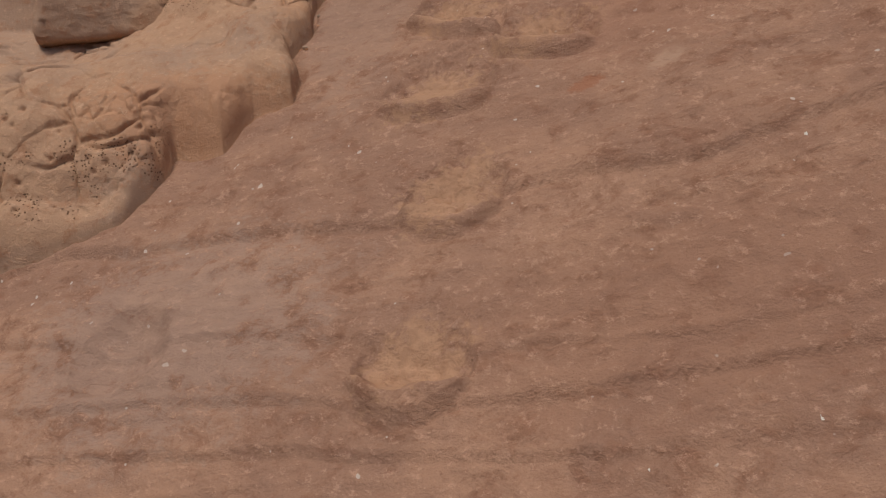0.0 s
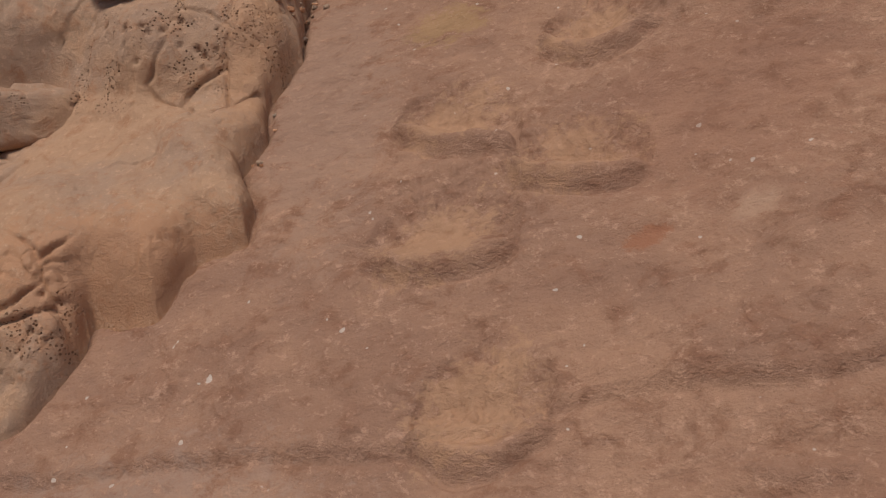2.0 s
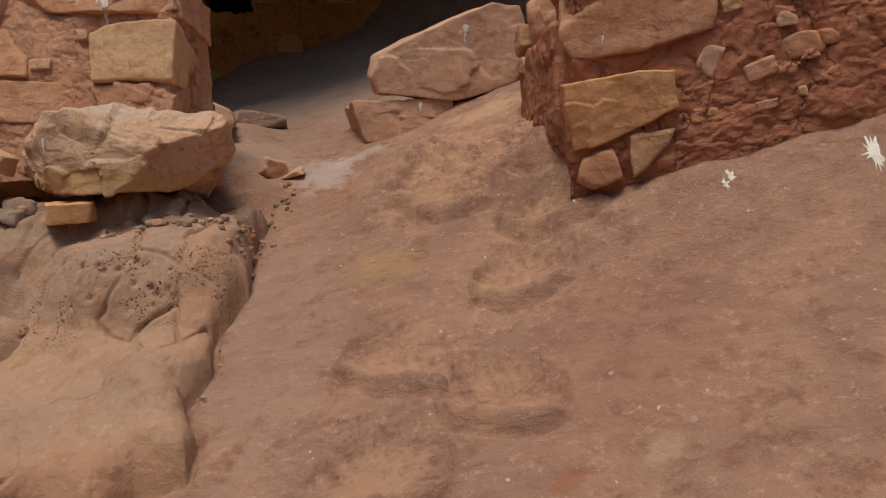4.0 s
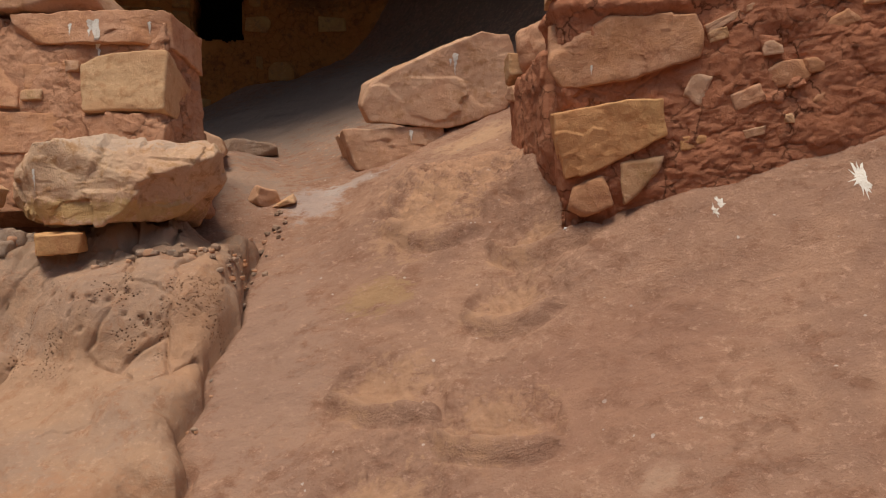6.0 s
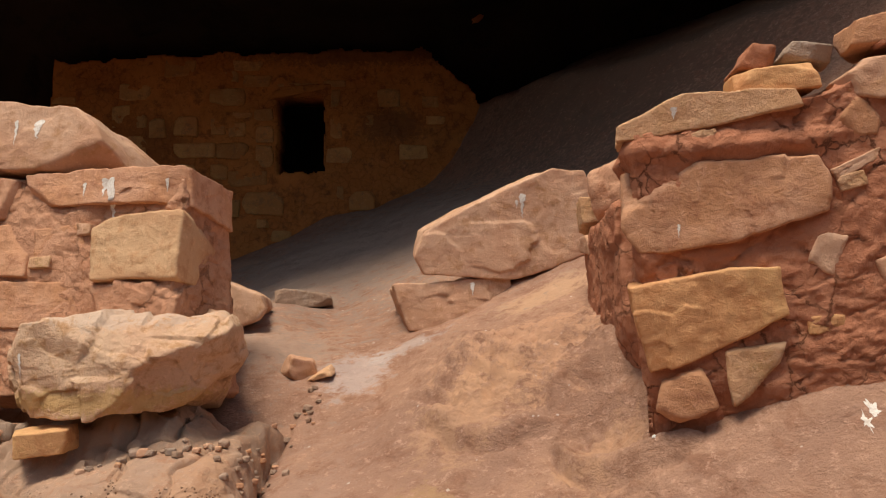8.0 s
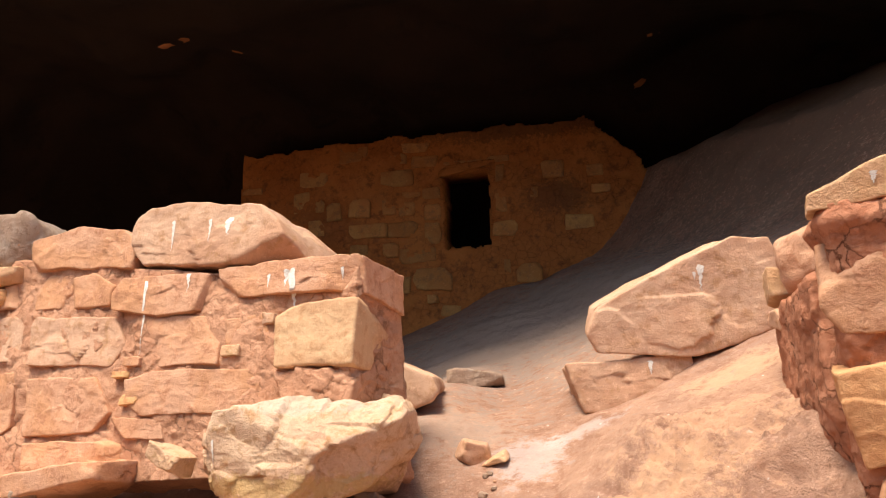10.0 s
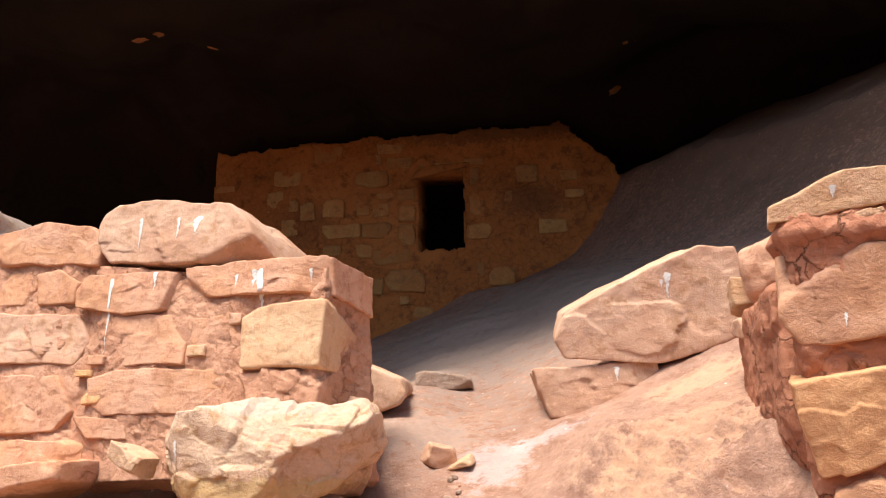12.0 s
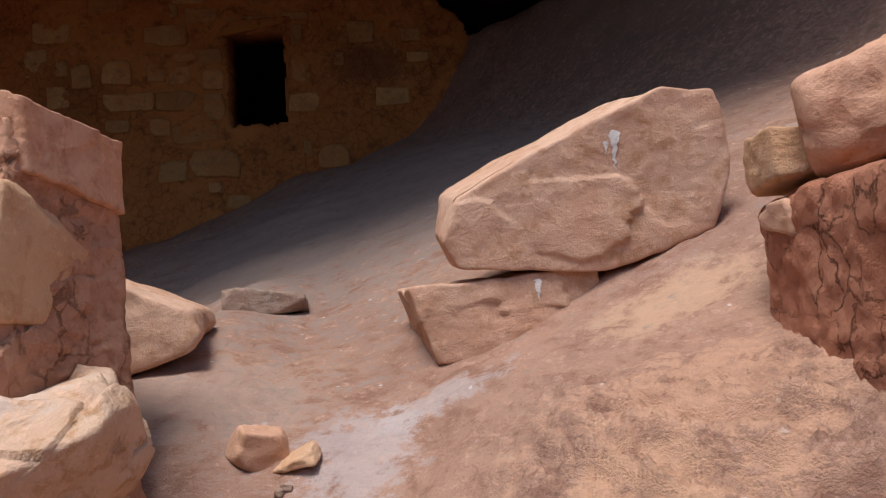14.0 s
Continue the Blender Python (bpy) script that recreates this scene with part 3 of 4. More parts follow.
# ---- the pitted ledge ----
def ledge_height(x, y):
    """The ledge without its skin, and the distance inward from its edge."""
    p = np.stack([x, y, x * 0], -1)
    d = edge_distance(x + 0.012 * vnoise(p * 13, 2) + 0.003 * vnoise(p * 45, 3), y + 0.012 * vnoise(p * 13 + 5, 4))
    yy = y + 0.014 * fbm(p, 0.22, 2, 6) - 0.70 * np.clip(-0.78 - x, 0, 0.45) * sstep(2.42, 2.70, y) * sstep(3.10, 3.0, y)
    top = np.interp(yy, (1.9, 2.14, 2.19, 2.25, 2.32, 2.42, 2.60, 2.72, 2.78, 2.81, 2.845, 2.875, 2.90, 2.96, 3.3, 3.9, 4.6),
                    (0.95, 1.04, 1.15, 1.26, 1.345, 1.40, 1.50, 1.575, 1.64, 1.71, 1.81, 1.865, 1.888, 1.91, 1.97, 2.16, 2.40))
    top = top + 0.10 * (x + 0.7) * sstep(2.9, 3.1, y)
    base = foot_of_fall(x, y)
    rad = np.interp(y, (2.2, 2.6, 3.0, 3.3), (0.07, 0.09, 0.10, 0.05))
    t = np.clip(d / rad, 0, 1)
    prof = np.sqrt(1 - (1 - t) ** 2) ** 0.6
    top = np.maximum(top, base + 0.11 + 0.05 * fbm(p, 0.2, 2, 15))
    top = base - 0.03 + (top - base + 0.03) * sstep(3.85, 3.25, y + 0.5 * np.clip(-0.6 - x, 0, 0.4))
    z = base - 0.05 + (top - base + 0.05) * prof
    z = z + (0.11 + 0.03 * fbm(p, 0.05, 3, 93)) * sstep(3.02, 3.16, y + 0.02 * vnoise(p * 30, 92)) * sstep(-0.46, -0.60, x)
    z = z - 0.25 * sstep(3.22, 3.55, y)
    return np.where(d > 0, z, base - 0.06), d


lx, ly = spaced((-2.6, -1.3, 0.03), (-1.3, -0.18, 0.005)), spaced((1.75, 2.05, 0.03), (2.05, 3.2, 0.003), (3.2, 3.6, 0.0075), (3.6, 4.6, 0.02))
LX, LY = np.meshgrid(lx, ly)
LZ, LD = ledge_height(LX, LY)
LP = np.stack([LX, LY, LZ], -1)
LN = np.stack([-np.gradient(LZ, lx, axis=1), -np.gradient(LZ, ly, axis=0), np.ones_like(LZ)], -1)
LN /= np.linalg.norm(LN, axis=-1, keepdims=True)
bent = LP + 0.03 * wander(LP, 0.09, 301)
c1, c2, cv = worley(bent * (1.0, 1.0, 0.7), 0.17, 310)
b1, b2, bv = worley(bent, 0.055, 320)
broken = sstep(0.0, 0.4, vnoise(LP * 3.2, 330) + 0.45 * sstep(2.48, 2.30, LY))
skin = 0.016 * fbm(LP, 0.20, 2, 340) + 0.003 * fbm(LP, 0.035, 3, 345) + 0.004 * cv - 0.018 * np.exp(-((c2 - c1) / 0.045) ** 2) * broken
skin = skin + broken * sstep(2.5, 2.3, LY) * (0.005 * bv - 0.006 * np.exp(-((b2 - b1) / 0.07) ** 2)) * sstep(-0.1, 0.3, vnoise(LP * 6, 331))
LP = LP + LN * (skin * sstep(0.0, 0.03, LD))[..., None]
# small holes weathered into the face, in clusters
rnd = np.random.RandomState(5)
spots = [(-0.80, 1.82), (-0.72, 1.84), (-0.62, 1.76), (-0.95, 1.84), (-1.05, 1.80), (-0.56, 1.75), (-0.84, 1.74), (-0.75, 1.79)]
holes = []
for _ in range(45):
    cx, cz_ = spots[rnd.randint(len(spots))]
    face = np.abs(LX - (cx + rnd.normal(0, 0.055))) + np.abs(LZ - (cz_ + rnd.normal(0, 0.025))) + 9 * (LD < 0.02)
    holes.append((np.unravel_index(face.argmin(), face.shape), rnd.uniform(0.005, 0.010)))
for _ in range(26):
    face = np.abs(LX - rnd.uniform(-1.3, -0.85)) + np.abs(LY - rnd.uniform(2.1, 2.3))
    holes.append((np.unravel_index(face.argmin(), face.shape), rnd.uniform(0.004, 0.008)))
for (a, b), r in holes:
    win = (slice(max(a - 14, 0), a + 15), slice(max(b - 8, 0), b + 9))
    dd = ((LP[win] - LP[a, b]) ** 2).sum(-1)
    LP[win] -= LN[win] * (2.2 * r * np.exp(-dd / (r * r * 1.2)))[..., None]
keep = ((LD > -0.03) & (LY < 3.5))[:-1, :-1]
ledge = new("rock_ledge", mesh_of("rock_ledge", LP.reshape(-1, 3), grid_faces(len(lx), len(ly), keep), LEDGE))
tagged(ledge, "pitted tan sandstone ledge with a rounded broken edge", "rock ledge", kind="structure")


# ---- masonry ----
def wall_frame(x, y, z, along, lean):
    """Axes of a wall: x along it, y into it, z up its face."""
    ux = Vector((1, along, 0)).normalized()
    uz = Vector((0, lean, 1))
    uz = (uz - ux * uz.dot(ux)).normalized()
    uy = uz.cross(ux)
    return Matrix.Translation((x, y, z)) @ Matrix((ux, uy, uz)).transposed().to_4x4()


def lay(wall, frame_m, name, mat, u, v, w, h, depth=0.2, proud=0.008, seed=0, turn=0, label="", **kw):
    """A stone set in a wall's face, its middle at (u, v) along and up the face."""
    kw.setdefault("tilt", 0.035)
    me = rock_mesh(name, (w, depth, h), mat, seed, **kw)
    return part(name, me, wall, label, frame_m @ pose(u, depth / 2 - proud, v, 0, turn, 0))


def box_grid(nx, ny, nz):
    """A welded box of cells, its corners at 0 and 1."""
    n = (nx, ny, nz)
    key, pts, faces = {}, [], []
    for axis in range(3):
        a1, a2 = (axis + 1) % 3, (axis + 2) % 3
        for end in (0, n[axis]):
            ids = np.zeros((n[a1] + 1, n[a2] + 1), int)
            for a in range(n[a1] + 1):
                for b in range(n[a2] + 1):
                    c = [0, 0, 0]
                    c[axis], c[a1], c[a2] = end, a, b
                    c = tuple(c)
                    if c not in key:
                        key[c] = len(pts)
                        pts.append([c[k] / n[k] for k in range(3)])
                    ids[a, b] = key[c]
            q = np.stack([ids[:-1, :-1], ids[1:, :-1], ids[1:, 1:], ids[:-1, 1:]], -1).reshape(-1, 4)
            faces += (q if end else q[:, ::-1]).tolist()
    return np.array(pts, float), faces


def wall_of(name, label, frame_m, u0, u1, foot, crown, thick, mat, seed, front=0.0, slant=0.0, clump=1.0, cell=0.008, swell=None, batter=0.0):
    """A wall's body of mud: foot and crown give its lower and upper edge as knots (u, v); the skin is lumps of mud parted by cracks."""
    w = new(name)
    w.empty_display_size = 0.1
    tagged(w, label, "wall", kind="structure")
    tall = max(v for _, v in crown) - min(v for _, v in foot)
    c, faces = box_grid(int((u1 - u0) / cell), int(thick / cell / 1.5), int(tall / cell))
    nrm = np.where(c < 1e-6, -1.0, np.where(c > 1 - 1e-6, 1.0, 0.0))
    edge = (np.abs(nrm).sum(1) > 1.5)
    nrm /= np.linalg.norm(nrm, axis=1)[:, None]
    u = u0 + (u1 - u0) * c[:, 0]
    lo, hi = np.interp(u, *zip(*foot)), np.interp(u, *zip(*crown))
    p = np.stack([u + slant * thick * c[:, 1], front + thick * c[:, 1], lo + (hi - lo) * c[:, 2]], -1)
    p[:, 0] += batter * (0.35 - p[:, 2]) * c[:, 0] * c[:, 1]
    bent = p + 0.022 * wander(p, 0.06, seed + 1) + 0.008 * wander(p, 0.02, seed + 4)
    d1, d2, val = worley(bent, 0.085, seed + 10)
    e1, e2, fine_val = worley(bent * (0.8, 1, 1.25), 0.032, seed + 20)
    patch = sstep(-0.25, 0.25, vnoise(p * 7, seed + 30))
    disp = 0.012 * fbm(p, 0.16, 3, seed + 31) + clump * (0.008 * val - 0.012 * np.exp(-((d2 - d1) / 0.07) ** 2)) + clump * patch * (0.006 * fine_val - 0.006 * np.exp(-((e2 - e1) / 0.13) ** 2)) + 0.003 * fbm(p, 0.02, 2, seed + 33)
    if swell is not None:
        disp = disp + swell(p)
    p = p + nrm * (disp - 0.010 * edge)[:, None]
    part("mortar", mesh_of("mortar", p, faces, mat), w, "", frame_m)
    return w


def set_stone(wall, frame_m, corners, mat, seed, depth=0.2, proud=0.012, name="stone", label="", **kw):
    """A stone in a wall's face with these corners (u, v)."""
    o = np.array(corners, float)
    lo, hi = o.min(0), o.max(0)
    mid = (lo + hi) / 2
    size = hi - lo
    kw.setdefault("n", int(np.clip(max(size) / 0.009, 14, 60)))
    kw.setdefault("sharp", 60)
    kw.setdefault("chips", 3)
    kw.setdefault("facet", 0.22)
    kw.setdefault("tilt", 0.05)
    return lay(wall, frame_m, name, mat, mid[0], mid[1], size[0], size[1], depth=depth, proud=proud, seed=seed, label=label, outline=[tuple(a - mid) for a in o], **kw)


# the near wall of the ruin, west of the gap; its face starts at the broken end
WEST = wall_frame(-0.55, 3.14, 2.0, -0.22, 0.12)
west = wall_of("wall_west", "low ruined wall of mud-coated sandstone blocks", WEST, -2.4, -0.075, ((-2.3, -0.02), (-1.2, 0.06), (0.0, 0.12)), ((-2.4, 0.99), (-1.2, 0.93), (-1.1, 0.86), (-0.66, 0.80), (-0.55, 0.76), (-0.06, 0.76)), 0.30, PALE_MUD, 3, front=-0.008, slant=0.14, clump=0.4, batter=0.13)

set_stone(west, WEST, ((-0.37, 0.60), (-0.29, 0.64), (-0.06, 0.645), (-0.065, 0.43), (-0.36, 0.435)), PALE_YELLOW, 11, depth=0.22, proud=0.035, label="pale yellow corner block with a worn edge")
set_stone(west, WEST, ((-0.365, 0.43), (-0.065, 0.425), (-0.065, 0.31), (-0.33, 0.335)), PALE_MUD, 36, depth=0.22, proud=0.026, rough=0.12, cells=60, facet=0.6)
set_stone(west, WEST, ((-0.66, 0.80), (-0.34, 0.805), (-0.065, 0.80), (-0.06, 0.67), (-0.29, 0.675), (-0.64, 0.705)), PINK, 12, depth=0.30, proud=0.028)
set_stone(west, WEST, ((-1.15, 0.76), (-1.11, 0.81), (-0.69, 0.79), (-0.655, 0.67), (-0.90, 0.65), (-1.13, 0.69)), PINK, 13, proud=0.026)
set_stone(west, WEST, ((-1.02, 0.64), (-0.62, 0.635), (-0.60, 0.465), (-0.99, 0.475)), PINK, 14, proud=0.014)
set_stone(west, WEST, ((-0.60, 0.62), (-0.39, 0.625), (-0.375, 0.52), (-0.585, 0.52)), PINK, 15, proud=0.013)
set_stone(west, WEST, ((-0.50, 0.505), (-0.385, 0.51), (-0.38, 0.45), (-0.47, 0.45)), PINK, 37, proud=0.012)
set_stone(west, WEST, ((-1.01, 0.42), (-0.87, 0.46), (-0.46, 0.45), (-0.375, 0.37), (-0.50, 0.30), (-0.91, 0.295), (-0.99, 0.34)), PINK, 16, proud=0.018)
set_stone(west, WEST, ((-1.56, 0.69), (-1.13, 0.67), (-1.055, 0.57), (-1.11, 0.485), (-1.54, 0.50)), BUFF, 17, proud=0.016, label="yellowish worn block in the mud")
set_stone(west, WEST, ((-1.60, 0.86), (-1.42, 0.86), (-1.36, 0.72), (-1.58, 0.72)), PINK, 18, proud=0.012)
set_stone(west, WEST, ((-1.38, 0.83), (-1.27, 0.85), (-1.16, 0.80), (-1.17, 0.72), (-1.34, 0.71)), PINK, 38, proud=0.020)
set_stone(west, WEST, ((-1.66, 1.02), (-1.40, 1.05), (-1.16, 1.02), (-1.08, 0.95), (-1.09, 0.85), (-1.63, 0.89)), PINK, 42, depth=0.34, proud=0.026, n=48)
set_stone(west, WEST, ((-1.54, 0.45), (-1.17, 0.44), (-1.08, 0.31), (-1.15, 0.235), (-1.50, 0.225)), PINK, 20, proud=0.016)
set_stone(west, WEST, ((-1.48, 0.21), (-0.99, 0.215), (-0.94, 0.15), (-1.28, 0.05), (-1.44, 0.02)), PINK, 22, proud=0.036)
set_stone(west, WEST, ((-1.05, 0.295), (-0.82, 0.285), (-0.80, 0.215), (-0.98, 0.22)), PINK, 23, proud=0.016)
set_stone(west, WEST, ((-2.20, 1.06), (-1.74, 1.05), (-1.70, 0.92), (-2.18, 0.94)), PINK, 24, depth=0.32, proud=0.024)
set_stone(west, WEST, ((-2.15, 0.90), (-1.68, 0.88), (-1.66, 0.74), (-2.12, 0.75)), PINK, 25, proud=0.014)
set_stone(west, WEST, ((-2.10, 0.72), (-1.62, 0.70), (-1.60, 0.53), (-2.12, 0.52)), BUFF, 26, proud=0.014)
set_stone(west, WEST, ((-2.12, 0.49), (-1.60, 0.47), (-1.58, 0.24), (-2.10, 0.24)), PINK, 27, proud=0.014)
for x, z, w, h, m_, sd in ((-1.09, 2.503, 0.085, 0.040, CREAM, 31), (-0.95, 2.601, 0.050, 0.036, BUFF, 32), (-1.52, 2.489, 0.080, 0.036, PINK, 33), (-1.57, 2.444, 0.075, 0.022, YELLOW, 34), (-1.50, 2.355, 0.09, 0.038, YELLOW, 35)):
    lay(west, WEST, "chinking_stone", m_, (x + 0.55) * 1.024, (z - 2.0) * 1.007, w, h, depth=0.06, proud=0.026, seed=sd, n=12, chips=2)
set_stone(west, WEST, ((-1.10, 0.92), (-1.10, 1.03), (-1.02, 1.085), (-0.80, 1.075), (-0.50, 1.03), (-0.39, 0.94), (-0.33, 0.82), (-0.57, 0.815), (-1.05, 0.86)), BUFF, 41, depth=0.34, proud=0.03, n=54, chips=8, chip=0.12, label="pale buff capstone with white streaks")

# the wall east of the gap
EAST = wall_frame(0.61, 2.690, 2.0, -0.26, -0.174)
east = wall_of("wall_east", "broken wall of sandstone blocks in thick red mud", EAST, 0.025, 1.75, ((0.0, -0.08), (0.2, -0.02), (0.32, 0.07), (0.5, 0.13), (0.7, 0.19), (1.75, 0.45)), ((0.0, 0.68), (0.22, 0.715), (0.42, 0.74), (0.5, 0.78), (0.7, 0.85), (1.75, 1.25)),
               0.50, MUD, 7, front=-0.044, slant=-0.05, clump=0.34, cell=0.007,
               swell=lambda p: 0.020 * np.exp(-((p[:, 2] - 0.650) / 0.026) ** 2) * sstep(0.46, 0.40, p[:, 0]) - 0.012 * sstep(0.20, 0.10, p[:, 2] + 0.3 * np.abs(p[:, 0] - 0.15)))

set_stone(east, EAST, ((-0.015, 0.66), (-0.01, 0.705), (0.12, 0.755), (0.37, 0.745), (0.385, 0.705), (0.20, 0.69)), CREAM, 51, depth=0.40, proud=0.058, chips=4)
set_stone(east, EAST, ((0.0, 0.60), (0.15, 0.625), (0.39, 0.62), (0.42, 0.56), (0.415, 0.50), (0.23, 0.445), (0.04, 0.43), (0.0, 0.49)), PINK, 52, depth=0.40, proud=0.060, n=60, label="large squared pink block")
set_stone(east, EAST, ((0.0, 0.35), (0.18, 0.38), (0.32, 0.385), (0.33, 0.29), (0.20, 0.22), (0.05, 0.17), (0.03, 0.20)), YELLOW, 53, depth=0.34, proud=0.072, n=60, sharp=90, chips=1, label="golden yellow squared block")
set_stone(east, EAST, ((0.195, 0.215), (0.32, 0.235), (0.31, 0.19), (0.24, 0.11), (0.21, 0.09)), CREAM, 54, depth=0.12, proud=0.060, chips=0)
set_stone(east, EAST, ((0.06, 0.15), (0.145, 0.18), (0.18, 0.09), (0.10, 0.05), (0.05, 0.08)), PINK, 55, depth=0.14, proud=0.068, chips=6, chip=0.16)
set_stone(east, EAST, ((0.24, 0.80), (0.40, 0.815), (0.41, 0.755), (0.24, 0.75)), YELLOW, 56, depth=0.2, proud=0.045)
set_stone(east, EAST, ((0.43, 0.76), (0.49, 0.80), (0.63, 0.805), (0.655, 0.75), (0.53, 0.715), (0.44, 0.735)), BUFF, 57, depth=0.2, proud=0.062, chips=7)
set_stone(east, EAST, ((0.33, 0.82), (0.37, 0.865), (0.45, 0.85), (0.445, 0.81)), GREY, 58, depth=0.16, proud=0.0)
set_stone(east, EAST, ((0.24, 0.81), (0.28, 0.86), (0.33, 0.85), (0.33, 0.80)), MUD, 59, depth=0.14, proud=0.015, rough=0.1)
set_stone(east, EAST, ((0.46, 0.82), (0.47, 0.88), (0.72, 0.93), (0.74, 0.86), (0.60, 0.83)), PINK, 60, depth=0.2, proud=0.042)
set_stone(east, EAST, ((0.55, 0.44), (0.62, 0.48), (0.72, 0.49), (0.70, 0.43), (0.58, 0.40)), PINK, 61, proud=0.046)
set_stone(east, EAST, ((0.82, 0.62), (0.86, 0.68), (1.03, 0.73), (1.02, 0.63)), PINK, 63, proud=0.048)
set_stone(east, EAST, ((0.43, 0.68), (0.47, 0.73), (0.52, 0.70), (0.51, 0.65), (0.44, 0.65)), PINK, 62, proud=0.052)
for u, v, w, h, m_, sd, tn in ((0.178, 0.672, 0.062, 0.020, CREAM, 71, -8), (0.396, 0.262, 0.074, 0.042, YELLOW, 72, 0), (0.408, 0.412, 0.060, 0.085, BUFF, 73, 15), (0.455, 0.555, 0.055, 0.034, CREAM, 74, -15),
                               (0.49, 0.602, 0.16, 0.022, BUFF, 75, -26), (0.60, 0.515, 0.055, 0.034, BUFF, 76, -10), (0.655, 0.325, 0.028, 0.030, CREAM, 77, 0), (0.565, 0.289, 0.065, 0.026, BUFF, 78, -14)):
    lay(east, EAST, "chinking_stone", m_, u, v, w, h, depth=0.06, proud=0.062 if u < 0.3 else 0.052, seed=sd, n=14, chips=6, sharp=30, turn=tn)
rnd = np.random.RandomState(77)
for k in range(46):
    u, v = rnd.uniform(0.42, 1.25), rnd.uniform(0.22, 0.86)
    if v < 0.20 + 0.30 * max(0, u - 0.5):
        continue
    w = rnd.uniform(0.03, 0.10)
    lay(east, EAST, "chinking_stone", (MUD, MUD, MUD, PINK)[k % 4], u, v, w, w * rnd.uniform(0.3, 0.7), depth=0.06, proud=rnd.uniform(0.044, 0.054), seed=200 + k, turn=rnd.normal(-14, 12), n=10, chips=7, chip=0.22, sharp=24)

# the far wall with its doorway
BACK_Y = 8.3
back = new("wall_back")
back.empty_display_size = 0.1
tagged(back, "dim plastered stone granary wall with a small doorway", "wall", kind="structure")
bx, bz = np.linspace(-3.8, 0.75, 300), np.linspace(2.2, 5.35, 210)
BX, BZ = np.meshgrid(bx, bz)
mx, mz = (BX[:-1, :-1] + BX[1:, 1:]) / 2, (BZ[:-1, :-1] + BZ[1:, 1:]) / 2
P2 = np.stack([mx, mz * 0, mz], -1)
jag = 0.03 * fbm(P2, 0.22, 3, 51) + 0.015 * vnoise(P2 * 22, 52)
top = np.interp(mx, (-3.75, -3.2, -2.7, -2.0, 0.0, 0.1, 0.3, 0.5, 0.58, 0.75), (5.15, 5.13, 5.21, 5.21, 5.22, 5.16, 4.97, 4.74, 4.55, 4.0)) + jag
under = np.interp(mx, (-3.7, 0.1, 0.4, 0.58, 0.7), (2.2, 3.6, 4.1, 4.5, 4.9)) - 0.12
inside = (mz < top) & (mz > under) & (mx > -3.70 + 0.4 * jag)
door = (mx > -1.45 + 0.3 * jag) & (mx < -0.975 + 0.3 * jag) & (mz > 3.97 + jag * 1.2 + 0.03 * (mx + 1.2)) & (mz < 4.78 + 0.2 * jag)
inside &= ~door
BYF = BACK_Y + 0.022 * fbm(np.stack([BX, BX * 0, BZ], -1), 0.25, 4, 53)
nv = BX.size
vf = np.stack([BX, BYF, BZ], -1).reshape(-1, 3)
vb = np.stack([BX, BYF * 0 + BACK_Y + 0.38, BZ], -1).reshape(-1, 3)
front = grid_faces(300, 210, inside)
faces = np.concatenate([front, front[:, ::-1] + nv])
count = {}
for q in front.tolist():
    for a, b in zip(q, q[1:] + q[:1]):
        count[(a, b)] = 1
sides = [[a, a + nv, b + nv, b] for a, b in count if (b, a) not in count]
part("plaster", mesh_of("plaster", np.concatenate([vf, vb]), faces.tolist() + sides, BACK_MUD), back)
LINTEL = rock_mesh("lintel", (0.62, 0.16, 0.07), BACK_MUD, 90, n=15)
part("lintel", LINTEL, back, "", pose(-1.21, BACK_Y + 0.04, 4.815))


def back_row(seed, *stones):
    for k, (x, z, w, h) in enumerate(stones):
        me = rock_mesh("stone", (w, 0.09, h), BACK_STONE, seed * 37 + k, n=12, chips=4, chip=0.16, sharp=32, tilt=0.05)
        part("stone", me, back, "", pose(x, BACK_Y + 0.032, z))


back_row(1, (-2.86, 4.82, 0.32, 0.17), (-2.99, 4.57, 0.19, 0.24), (-2.63, 4.455, 0.165, 0.20), (-2.79, 4.53, 0.10, 0.14), (-2.35, 4.47, 0.25, 0.21), (-1.95, 4.765, 0.37, 0.185))
back_row(2, (-2.03, 4.46, 0.15, 0.17), (-1.84, 4.43, 0.18, 0.155), (-1.57, 4.375, 0.19, 0.165), (-1.58, 4.575, 0.20, 0.13), (-1.64, 4.92, 0.30, 0.12), (-1.74, 5.08, 0.31, 0.11))
back_row(3, (-2.42, 5.06, 0.32, 0.19), (-1.57, 4.15, 0.19, 0.235), (-1.73, 3.93, 0.38, 0.155), (-1.58, 3.68, 0.435, 0.245), (-2.35, 4.02, 0.20, 0.12), (-2.26, 4.22, 0.43, 0.15))
back_row(4, (-0.83, 4.15, 0.26, 0.16), (-0.34, 4.727, 0.22, 0.19), (0.07, 4.68, 0.16, 0.115), (-0.10, 4.17, 0.285, 0.15), (-0.61, 3.69, 0.275, 0.195), (-0.82, 3.77, 0.07, 0.135))
back_row(5, (-1.92, 3.63, 0.235, 0.17), (-1.57, 3.48, 0.115, 0.085), (-1.79, 4.57, 0.21, 0.06), (-1.24, 4.86, 0.42, 0.07), (-0.86, 4.42, 0.125, 0.205), (-1.03, 3.40, 0.165, 0.08))
